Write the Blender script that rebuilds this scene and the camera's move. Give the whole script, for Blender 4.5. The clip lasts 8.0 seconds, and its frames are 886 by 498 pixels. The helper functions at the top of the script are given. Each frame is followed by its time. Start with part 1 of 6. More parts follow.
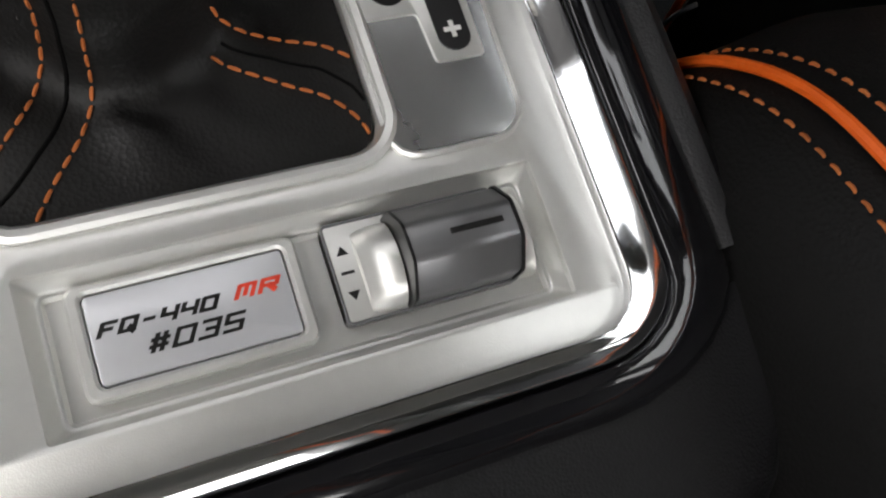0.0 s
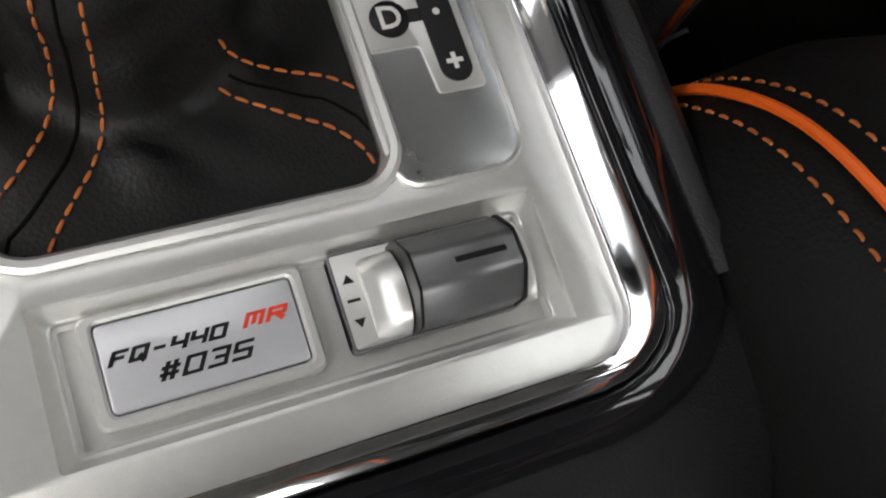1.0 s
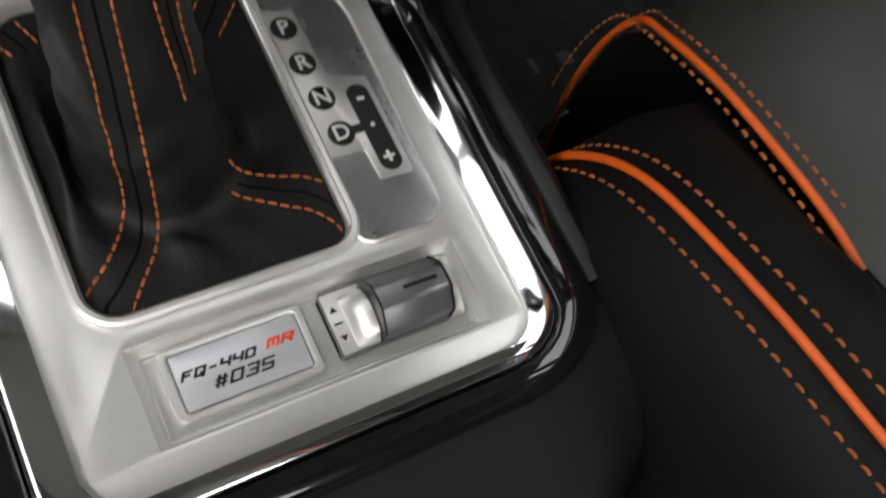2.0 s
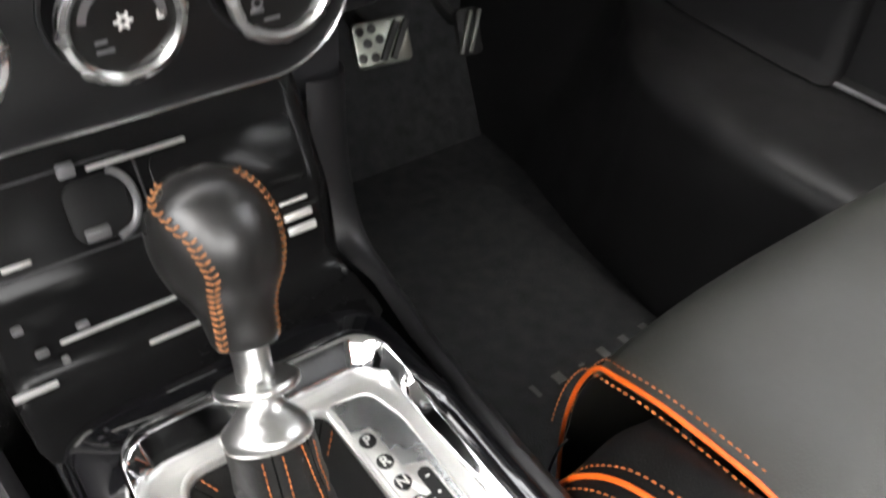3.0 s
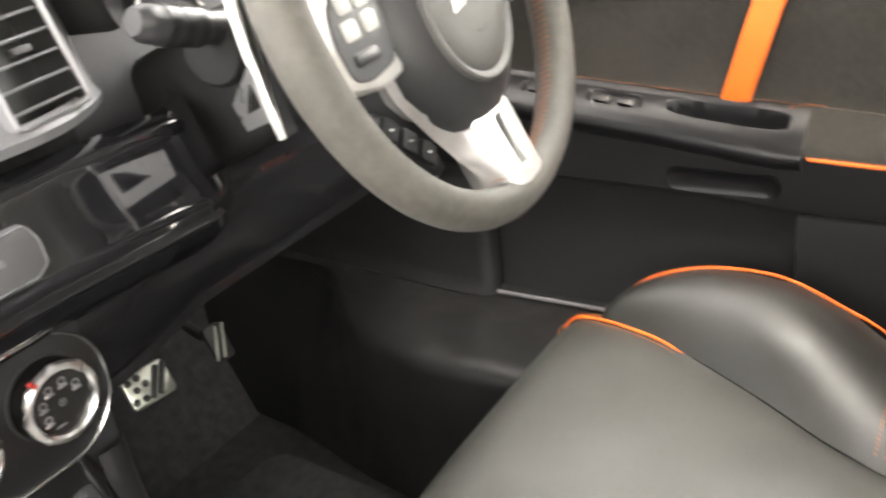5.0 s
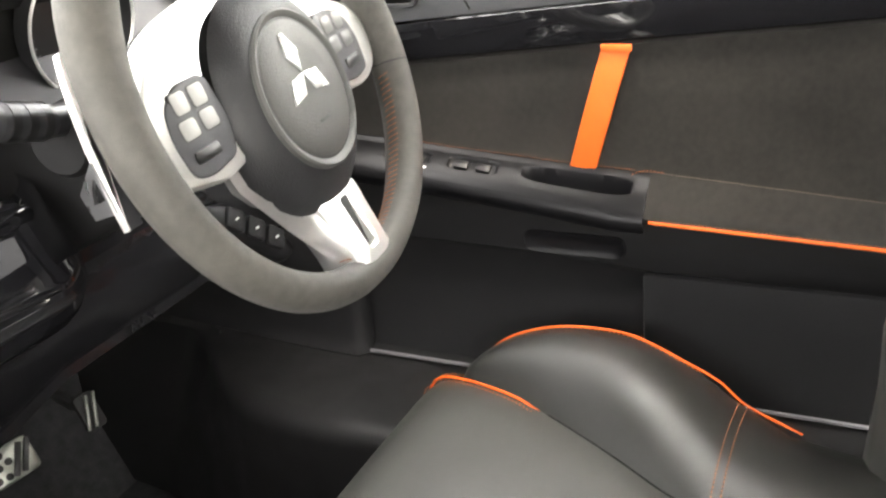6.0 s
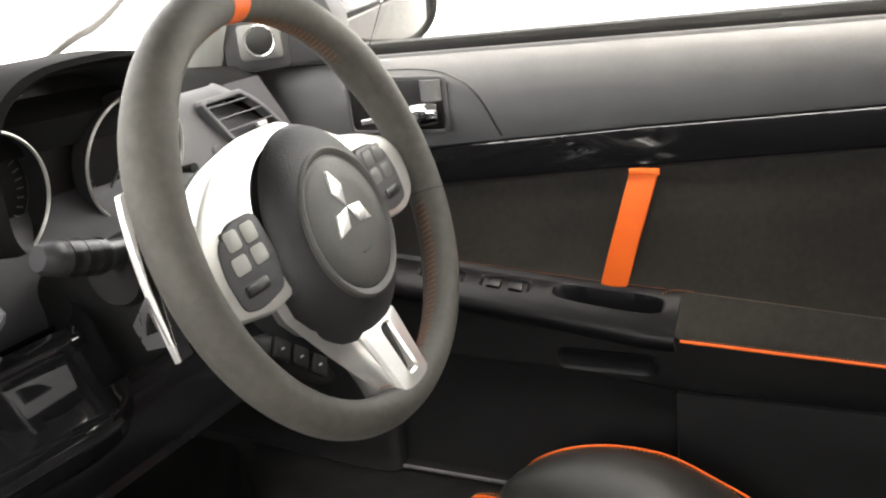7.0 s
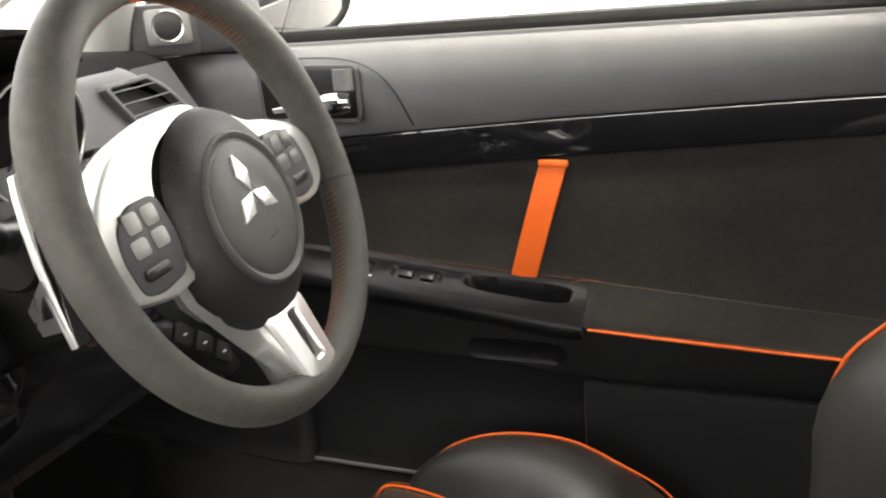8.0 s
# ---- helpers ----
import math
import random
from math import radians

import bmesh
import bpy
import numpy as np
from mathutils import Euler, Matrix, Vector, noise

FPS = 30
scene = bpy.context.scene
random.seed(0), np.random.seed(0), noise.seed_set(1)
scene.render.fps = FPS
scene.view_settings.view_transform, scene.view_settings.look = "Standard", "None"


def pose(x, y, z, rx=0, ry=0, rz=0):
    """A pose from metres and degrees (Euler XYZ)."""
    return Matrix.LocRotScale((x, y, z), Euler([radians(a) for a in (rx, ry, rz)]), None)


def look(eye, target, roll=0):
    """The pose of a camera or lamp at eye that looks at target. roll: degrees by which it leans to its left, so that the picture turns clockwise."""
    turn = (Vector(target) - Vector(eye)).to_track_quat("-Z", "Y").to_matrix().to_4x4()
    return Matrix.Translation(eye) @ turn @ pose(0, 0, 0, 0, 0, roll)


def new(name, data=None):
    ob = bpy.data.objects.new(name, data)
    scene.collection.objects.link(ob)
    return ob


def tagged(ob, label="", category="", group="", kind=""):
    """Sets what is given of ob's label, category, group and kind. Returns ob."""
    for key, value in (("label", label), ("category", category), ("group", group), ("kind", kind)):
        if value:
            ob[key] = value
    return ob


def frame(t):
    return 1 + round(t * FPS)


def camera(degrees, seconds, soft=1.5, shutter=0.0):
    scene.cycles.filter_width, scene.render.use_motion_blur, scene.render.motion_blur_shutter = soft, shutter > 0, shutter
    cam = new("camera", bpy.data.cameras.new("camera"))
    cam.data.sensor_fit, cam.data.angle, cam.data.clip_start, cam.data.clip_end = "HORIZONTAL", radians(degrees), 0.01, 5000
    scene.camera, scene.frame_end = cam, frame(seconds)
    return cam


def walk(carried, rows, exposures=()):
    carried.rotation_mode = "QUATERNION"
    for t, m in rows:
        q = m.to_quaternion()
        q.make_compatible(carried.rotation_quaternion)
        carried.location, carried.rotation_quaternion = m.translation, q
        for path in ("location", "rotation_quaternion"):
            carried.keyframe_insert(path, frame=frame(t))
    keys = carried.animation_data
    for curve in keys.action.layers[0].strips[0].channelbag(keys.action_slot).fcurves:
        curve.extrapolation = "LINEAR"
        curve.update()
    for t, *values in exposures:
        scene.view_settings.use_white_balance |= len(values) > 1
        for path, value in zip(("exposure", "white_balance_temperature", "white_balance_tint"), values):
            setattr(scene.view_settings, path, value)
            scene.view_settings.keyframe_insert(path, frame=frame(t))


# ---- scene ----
cam = camera(51.29, 8.0, soft=2.1, shutter=0.3)
PATH = [
    (0, (-0.0291, 0.0449, 0.4276), (0.3023, 0.3377, -0.4693), 30.82),
    (0.5, (-0.0296, 0.0476, 0.4306), (0.3118, 0.3460, -0.4607), 30.88),
    (1, (-0.0331, 0.0482, 0.4312), (0.3171, 0.3453, -0.4571), 31.83),
    (1.2, (-0.0341, 0.0477, 0.4325), (0.3206, 0.3439, -0.4544), 32.19),
    (2.3, (-0.0806, -0.0121, 0.5448), (0.3476, 0.4145, -0.2519), 17.78),
    (2.5, (-0.0954, -0.0228, 0.5730), (0.3500, 0.4610, -0.1804), 13.69),
    (2.7, (-0.1125, -0.0338, 0.5955), (0.3627, 0.5100, -0.0962), 9.77),
    (3, (-0.1266, -0.0436, 0.6329), (0.3722, 0.5504, 0.0018), 4.07),
    (3.1, (-0.1324, -0.0525, 0.6445), (0.3776, 0.5525, 0.0330), 2.85),
    (3.3, (-0.1427, -0.0734, 0.6719), (0.3816, 0.5496, 0.0914), 0.17),
    (3.5, (-0.1555, -0.0903, 0.6981), (0.3809, 0.5560, 0.1555), -1.60),
    (3.9, (-0.1853, -0.1242, 0.7362), (0.4034, 0.5235, 0.2526), -3.15),
    (4, (-0.1896, -0.1373, 0.7469), (0.4177, 0.4989, 0.2711), -3.00),
    (4.3, (-0.1980, -0.1549, 0.7586), (0.4367, 0.4735, 0.3088), -5.31),
    (4.5, (-0.2113, -0.1657, 0.7759), (0.4564, 0.4404, 0.3436), -5.20),
    (4.7, (-0.2147, -0.1844, 0.7855), (0.4901, 0.3898, 0.3690), -5.06),
    (5, (-0.2114, -0.2101, 0.7883), (0.5245, 0.3093, 0.3539), -8.17),
    (5.2, (-0.2046, -0.2259, 0.7914), (0.5436, 0.2532, 0.3324), -10.16),
    (6.3, (-0.2059, -0.2587, 0.8389), (0.6153, 0.1636, 0.4551), -5.89),
    (6.5, (-0.2103, -0.2565, 0.8468), (0.6160, 0.1913, 0.5049), -6.32),
    (7, (-0.2190, -0.2562, 0.8534), (0.6130, 0.2053, 0.5455), -7.21),
    (7.2, (-0.2211, -0.2565, 0.8548), (0.6180, 0.1966, 0.5535), -6.73),
    (7.5, (-0.2188, -0.2613, 0.8503), (0.6282, 0.1702, 0.5400), -5.90),
    (8, (-0.2192, -0.2669, 0.8443), (0.6473, 0.1172, 0.5255), -5.36),
]
EXPOSURES = [(0.0, 2.8, 7000, 10), (1.2, 2.8, 7000, 10), (2.3, 3.0, 7000, 10), (2.7, 3.6, 7000, 10), (3.1, 4.9, 7000, 10), (3.5, 5.6, 6900, 10), (4.3, 5.8, 7200, 10), (5.0, 5.5, 7600, 10), (6.3, 4.85, 7300, 10), (7.0, 4.1, 7400, 10), (8.0, 4.0, 7400, 10)]
walk(cam, [(t, look(eye, target, roll)) for t, eye, target, roll in PATH], EXPOSURES)

# ---- daylight ----
world = bpy.data.worlds.new("sky")
scene.world = world
world.use_nodes = True
wn = world.node_tree
sky = wn.nodes.new("ShaderNodeTexSky")
sky.sky_type = "NISHITA"
sky.sun_disc = False
sky.sun_elevation = radians(68)
sky.sun_rotation = radians(211)
sky.dust_density = 4.0
soften = wn.nodes.new("ShaderNodeHueSaturation")
soften.inputs["Saturation"].default_value = 0.25
wn.links.new(sky.outputs[0], soften.inputs["Color"])
wn.links.new(soften.outputs[0], wn.nodes["Background"].inputs[0])
wn.nodes["Background"].inputs[1].default_value = 0.15
sun_data = bpy.data.lights.new("sun", "SUN")
sun_data.energy, sun_data.angle, sun_data.color = 0.8, radians(20), (1.0, 0.97, 0.93)
sun = new("sun", sun_data)
sun.matrix_world = look((-1.2, -2.0, 6), (0, 0, 0))

# ---- materials ----
def mat(name, base, rough=0.5, metal=0.0, coat=0.0, grain=0.0, grain_scale=900.0, vary=0.15, vary_scale=25.0, rough_vary=0.08, sheen=0.0, spec=0.5):
    """A painted, leather or plastic surface: tone varied at two scales, roughness varied, fine relief."""
    m = bpy.data.materials.new(name)
    m.use_nodes = True
    t = m.node_tree
    b = t.nodes["Principled BSDF"]
    b.inputs["Metallic"].default_value = metal
    b.inputs["Coat Weight"].default_value = coat
    b.inputs["Coat Roughness"].default_value = 0.04
    b.inputs["Specular IOR Level"].default_value = spec
    b.inputs["Sheen Weight"].default_value = sheen
    b.inputs["Sheen Roughness"].default_value = 0.5
    tc = t.nodes.new("ShaderNodeTexCoord")
    big = t.nodes.new("ShaderNodeTexNoise")
    big.inputs["Scale"].default_value = vary_scale
    big.inputs["Detail"].default_value = 5
    fine = t.nodes.new("ShaderNodeTexNoise")
    fine.inputs["Scale"].default_value = vary_scale * 14
    fine.inputs["Detail"].default_value = 3
    t.links.new(tc.outputs["Object"], big.inputs["Vector"])
    t.links.new(tc.outputs["Object"], fine.inputs["Vector"])
    add = t.nodes.new("ShaderNodeMath")
    add.operation = "MULTIPLY_ADD"
    t.links.new(fine.outputs[0], add.inputs[0])
    add.inputs[1].default_value = 0.5
    t.links.new(big.outputs[0], add.inputs[2])
    ramp = t.nodes.new("ShaderNodeMapRange")
    ramp.inputs["From Min"].default_value, ramp.inputs["From Max"].default_value = 0.45, 1.05
    ramp.inputs["To Min"].default_value, ramp.inputs["To Max"].default_value = 1 - vary, 1 + vary
    t.links.new(add.outputs[0], ramp.inputs["Value"])
    mul = t.nodes.new("ShaderNodeVectorMath")
    mul.operation = "SCALE"
    mul.inputs[0].default_value = base
    t.links.new(ramp.outputs[0], mul.inputs["Scale"])
    t.links.new(mul.outputs[0], b.inputs["Base Color"])
    rr = t.nodes.new("ShaderNodeMapRange")
    rr.inputs["From Min"].default_value, rr.inputs["From Max"].default_value = 0.3, 0.7
    rr.inputs["To Min"].default_value, rr.inputs["To Max"].default_value = max(rough - rough_vary, 0.0), min(rough + rough_vary, 1.0)
    t.links.new(big.outputs[0], rr.inputs["Value"])
    t.links.new(rr.outputs[0], b.inputs["Roughness"])
    if grain:
        tex = t.nodes.new("ShaderNodeTexVoronoi")
        tex.inputs["Scale"].default_value = grain_scale
        t.links.new(tc.outputs["Object"], tex.inputs["Vector"])
        bump = t.nodes.new("ShaderNodeBump")
        bump.inputs["Strength"].default_value = grain
        bump.inputs["Distance"].default_value = 0.0006
        t.links.new(tex.outputs["Distance"], bump.inputs["Height"])
        t.links.new(bump.outputs[0], b.inputs["Normal"])
    return m


SILVER = mat("satin_silver_paint", (0.74, 0.74, 0.715), 0.34, metal=0.70, vary=0.05, rough_vary=0.05, grain=0.05, grain_scale=3000)
SILVER_DARK = mat("dull_silver_paint", (0.52, 0.53, 0.53), 0.27, metal=0.9, vary=0.03, rough_vary=0.015, grain=0.03, grain_scale=3000)
CHROME = mat("chrome", (0.86, 0.87, 0.88), 0.05, metal=1.0, vary=0.03, rough_vary=0.03)
STEEL = mat("brushed_steel", (0.62, 0.62, 0.62), 0.24, metal=1.0, vary=0.08, rough_vary=0.06)
SATIN_STEEL = mat("satin_turned_steel", (0.62, 0.62, 0.61), 0.33, metal=1.0, vary=0.08, rough_vary=0.05)
GLOSS = mat("piano_black", (0.006, 0.006, 0.007), 0.06, coat=0.6, vary=0.2, rough_vary=0.03)
PLASTIC = mat("black_plastic", (0.018, 0.018, 0.020), 0.52, grain=0.25, grain_scale=1400, vary=0.18)
PLASTIC_GREY = mat("charcoal_soft_plastic", (0.045, 0.046, 0.050), 0.55, grain=0.3, grain_scale=1300, vary=0.14)
DASH_GREY = mat("grey_dash_plastic", (0.115, 0.115, 0.119), 0.6, grain=0.2, grain_scale=1500, vary=0.08)
DASH_DARK = mat("dark_dash_plastic", (0.032, 0.032, 0.036), 0.6, grain=0.2, grain_scale=1500, vary=0.10)
SEAM_SHADE = mat("seam_shade_black", (0.004, 0.004, 0.004), 0.95, vary=0.1, spec=0.05)
FASCIA = mat("graphite_fascia_plastic", (0.17, 0.17, 0.18), 0.38, metal=0.3, grain=0.12, grain_scale=1800, vary=0.08)
LEATHER = mat("black_leather", (0.012, 0.0115, 0.011), 0.36, grain=0.14, grain_scale=800, vary=0.2, vary_scale=18)
GAITER = mat("gaiter_leather", (0.0068, 0.0065, 0.0064), 0.5, grain=0.2, grain_scale=1100, vary=0.25, vary_scale=40, spec=0.30)
SHADED_BOLSTER = mat("shaded_bolster_leather", (0.0042, 0.0040, 0.0039), 0.62, grain=0.25, grain_scale=900, vary=0.2, vary_scale=16, spec=0.19)
CONSOLE = mat("console_plastic", (0.0075, 0.0075, 0.0083), 0.5, grain=0.25, grain_scale=1400, vary=0.15, spec=0.25)
CONSOLE_EDGE = mat("console_edge_plastic", (0.0075, 0.0075, 0.0084), 0.42, grain=0.2, grain_scale=1400, vary=0.15)
WING = mat("spoke_silver_paint", (0.55, 0.54, 0.53), 0.34, metal=0.8, vary=0.06)
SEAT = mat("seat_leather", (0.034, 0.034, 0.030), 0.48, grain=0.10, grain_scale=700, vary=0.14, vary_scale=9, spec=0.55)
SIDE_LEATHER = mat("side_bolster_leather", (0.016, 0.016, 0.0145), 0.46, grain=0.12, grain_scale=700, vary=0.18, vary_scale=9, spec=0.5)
TRIM_BLACK = mat("matt_black_trim", (0.0035, 0.0035, 0.0037), 0.6, vary=0.15, spec=0.12)
SUEDE = mat("grey_suede", (0.054, 0.051, 0.044), 0.62, grain=0.35, grain_scale=1300, vary=0.50, vary_scale=9, sheen=0.03, spec=0.45)
DOOR_SUEDE = mat("black_suede", (0.0175, 0.0160, 0.0142), 0.95, grain=0.4, grain_scale=1500, vary=0.45, vary_scale=9, sheen=0.12, spec=0.15)
ORANGE = mat("orange_leather", (0.80, 0.125, 0.012), 0.50, grain=0.3, grain_scale=700, vary=0.08)
THREAD = mat("orange_thread", (0.42, 0.120, 0.027), 0.75, vary=0.25, vary_scale=160)
THREAD_PALE = mat("faded_grey_thread", (0.16, 0.12, 0.085), 0.85, vary=0.3, vary_scale=160)
THREAD_DULL = mat("faded_orange_thread", (0.30, 0.10, 0.035), 0.85, vary=0.3, vary_scale=160)
ARM_PLASTIC = mat("armrest_plastic", (0.0045, 0.0045, 0.0052), 0.33, grain=0.10, grain_scale=1400, vary=0.15, rough_vary=0.02, spec=0.24)
LOWER_PLASTIC = mat("lower_door_plastic", (0.010, 0.010, 0.0105), 0.6, grain=0.3, grain_scale=1200, vary=0.2, spec=0.2)
FACE_PLASTIC = mat("satin_face_plastic", (0.0085, 0.0085, 0.0090), 0.36, grain=0.1, grain_scale=1800, vary=0.12)
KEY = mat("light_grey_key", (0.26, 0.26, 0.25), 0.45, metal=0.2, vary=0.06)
STALK_PLASTIC = mat("stalk_plastic", (0.022, 0.022, 0.024), 0.38, grain=0.12, grain_scale=1600, vary=0.15)
KICK = mat("kick_panel_plastic", (0.0065, 0.0065, 0.0072), 0.65, grain=0.3, grain_scale=1200, vary=0.15, spec=0.25)
KNEE = mat("glossy_knee_plastic", (0.010, 0.010, 0.011), 0.13, vary=0.2, rough_vary=0.03, spec=0.3)
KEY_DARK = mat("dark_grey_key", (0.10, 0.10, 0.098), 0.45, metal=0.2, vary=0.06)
SPEAKER_SILVER = mat("dull_speaker_silver", (0.17, 0.17, 0.165), 0.42, metal=0.6, vary=0.08)
SILL = mat("sill_plastic", (0.0085, 0.0085, 0.0090), 0.42, grain=0.2, grain_scale=1400, vary=0.15, spec=0.4)
CARPET = mat("black_carpet", (0.031, 0.032, 0.0335), 1.0, grain=0.9, grain_scale=700, vary=0.4, vary_scale=60, spec=0.1)
DASH_TOP = mat("flocked_dash_top", (0.007, 0.007, 0.007), 0.95, vary=0.2, spec=0.1)
PILLAR = mat("light_grey_trim", (0.30, 0.31, 0.29), 0.7, grain=0.1, vary=0.06)
FACE_GLOSS = mat("black_face_plastic", (0.005, 0.005, 0.0052), 0.16, vary=0.2, rough_vary=0.05, spec=0.14)
DIAL_RING = mat("satin_chrome", (0.80, 0.80, 0.79), 0.28, metal=1.0, vary=0.05, rough_vary=0.06)
KNOB_LEATHER = mat("smooth_knob_leather", (0.010, 0.0097, 0.0094), 0.33, grain=0.06, grain_scale=900, vary=0.2, vary_scale=18, spec=0.55)
KNOB_THREAD = mat("worn_orange_thread", (0.31, 0.125, 0.045), 0.8, vary=0.3, vary_scale=160)
TRAY_BLACK = mat("matt_tray_plastic", (0.007, 0.007, 0.0073), 0.5, grain=0.15, grain_scale=1600, vary=0.15, spec=0.12)
RUBBER = mat("black_rubber", (0.012, 0.012, 0.012), 0.7, grain=0.2, vary=0.2)
WHITE = mat("white_print", (0.72, 0.72, 0.70), 0.45, vary=0.04)
PLAQUE = mat("silver_white_badge", (0.58, 0.59, 0.61), 0.26, metal=0.35, vary=0.03, rough_vary=0.01)
BLACK = mat("black_print", (0.006, 0.006, 0.006), 0.35, vary=0.1)
RED_DULL = mat("dull_red_plastic", (0.36, 0.035, 0.025), 0.5, vary=0.06)
RED = mat("red_print", (0.75, 0.06, 0.03), 0.45, vary=0.06)
DIAL = mat("grey_dial_plastic", (0.20, 0.20, 0.205), 0.34, metal=0.6, vary=0.06)
BUTTON = mat("grey_button_plastic", (0.040, 0.040, 0.042), 0.42, grain=0.1, grain_scale=2000, vary=0.08)
EMBLEM = mat("polished_emblem", (0.85, 0.85, 0.84), 0.30, metal=0.6, vary=0.02)
PAD_DISC = mat("airbag_disc_vinyl", (0.055, 0.055, 0.052), 0.55, grain=0.4, grain_scale=900, vary=0.12)
DOOR_PAD = mat("door_pad_plastic", (0.090, 0.091, 0.095), 0.55, grain=0.3, grain_scale=1300, vary=0.12)
POCKET = mat("pocket_cloth", (0.012, 0.012, 0.0125), 0.85, grain=0.4, grain_scale=900, vary=0.2, spec=0.15)
PEDAL = mat("dull_steel", (0.25, 0.26, 0.23), 0.35, metal=1.0, vary=0.12, rough_vary=0.08)
PAD = mat("airbag_vinyl", (0.013, 0.013, 0.0142), 0.55, grain=0.4, grain_scale=900, vary=0.12)
SCREEN = mat("dark_screen", (0.060, 0.058, 0.048), 0.50, vary=0.06)
CAR_PAINT = mat("dark_headlining", (0.10, 0.10, 0.10), 0.9, vary=0.1)
CONCRETE = mat("pale_concrete", (0.50, 0.50, 0.48), 0.85, grain=0.0, vary=0.12, vary_scale=0.6)
RENDER_WALL = mat("white_painted_wall", (0.80, 0.80, 0.78), 0.8, vary=0.06, vary_scale=0.5)
MIRROR = mat("mirror_glass", (0.9, 0.9, 0.9), 0.01, metal=1.0, vary=0.01, rough_vary=0.005)


def glass_mat():
    m = bpy.data.materials.new("window_glass")
    m.use_nodes = True
    b = m.node_tree.nodes["Principled BSDF"]
    b.inputs["Transmission Weight"].default_value = 1.0
    b.inputs["Roughness"].default_value = 0.0
    b.inputs["IOR"].default_value = 1.45
    b.inputs["Base Color"].default_value = (0.96, 0.98, 0.97, 1)
    return m


GLASS = glass_mat()


# ---- building helpers ----
def thing(name, at, label, category, group="", kind=""):
    ob = new(name)
    ob.location = at
    ob.empty_display_size = 0.02
    return tagged(ob, label, category, group, kind)


def smooth(me, angle=40):
    me.shade_smooth()
    me.set_sharp_from_angle(angle=radians(angle))


def part(name, bm, material, parent=None, label="", angle=40):
    bmesh.ops.remove_doubles(bm, verts=bm.verts, dist=1e-6)
    bmesh.ops.recalc_face_normals(bm, faces=bm.faces)
    me = bpy.data.meshes.new(name)
    bm.to_mesh(me)
    bm.free()
    me.materials.append(material)
    smooth(me, angle)
    ob = new(name, me)
    if parent is not None:
        ob.parent = parent
        if parent.type == "EMPTY":
            ob.matrix_parent_inverse = Matrix.Translation(parent.location).inverted()
    if label:
        ob["label"] = label
    return ob


def solid(name, bm, material, label, category, group="", kind="", angle=40):
    return tagged(part(name, bm, material, None, "", angle), label, category, group, kind)


def rrect(x0, y0, x1, y1, r, n=5):
    """A rectangle with rounded corners, counter-clockwise, as points (x, y). r: one radius or four, from the corner x1, y1 on round."""
    rs = r if isinstance(r, (tuple, list)) else (r,) * 4
    out = []
    for (cx, cy, a), q in zip(((x1, y1, 0), (x0, y1, 90), (x0, y0, 180), (x1, y0, 270)), rs):
        sx, sy = (1 if cx == x1 else -1), (1 if cy == y1 else -1)
        for k in range(n + 1):
            w = radians(a + 90 * k / n)
            out.append((cx - sx * q + q * math.cos(w), cy - sy * q + q * math.sin(w)))
    return out


def roundpoly(pts, r, n=4):
    """A polygon (x, y) with its corners rounded."""
    out = []
    for i, p in enumerate(pts):
        p = Vector(p)
        a, b = (Vector(pts[i - 1]) - p), (Vector(pts[(i + 1) % len(pts)]) - p)
        d = min(r, a.length * 0.49, b.length * 0.49)
        s, e = p + a.normalized() * d, p + b.normalized() * d
        for k in range(n + 1):
            t = k / n
            out.append(tuple((1 - t) ** 2 * s + 2 * t * (1 - t) * p + t * t * e))
    return out


def inset(loop, d):
    """A closed loop (x, y), counter-clockwise, moved inwards by d."""
    out = []
    n = len(loop)
    for i in range(n):
        a, p, b = Vector(loop[i - 1]), Vector(loop[i]), Vector(loop[(i + 1) % n])
        u, v = p - a, b - p
        u = u.normalized() if u.length > 1e-9 else v.normalized()
        v = v.normalized() if v.length > 1e-9 else u
        t = u + v
        t = t.normalized() if t.length > 1e-6 else u
        m = Vector((-t.y, t.x))
        c = max(0.5, m.dot(Vector((-u.y, u.x))))
        out.append(tuple(p + m * d / c))
    return out


def loft(loops, closed=True, cap0=False, cap1=False, bm=None):
    """Quads between loops of equal length; closed: round the loop; caps fill the first and last loops."""
    bm = bm or bmesh.new()
    rows = [[bm.verts.new(Vector(p)) for p in l] for l in loops]
    n = len(rows[0])
    for a, b in zip(rows, rows[1:]):
        for i in range(n if closed else n - 1):
            j = (i + 1) % n
            try:
                bm.faces.new((a[i], a[j], b[j], b[i]))
            except ValueError:
                pass
    if cap0:
        bm.faces.new(rows[0])
    if cap1:
        bm.faces.new(rows[-1])
    return bm


def up(loop, z):
    return [(p[0], p[1], z) for p in loop]


def slab(loop, z0, z1, bevel=0.0008, bm=None, steps=2):
    """A flat piece with the outline loop (x, y), from z0 to z1, its upper edge rounded."""
    rows = [up(loop, z0), up(loop, z1 - bevel)]
    for k in range(1, steps + 1):
        w = radians(90 * k / steps)
        rows.append(up(inset(loop, bevel * (1 - math.cos(w))), z1 - bevel + bevel * math.sin(w)))
    return loft(rows, cap0=True, cap1=True, bm=bm)


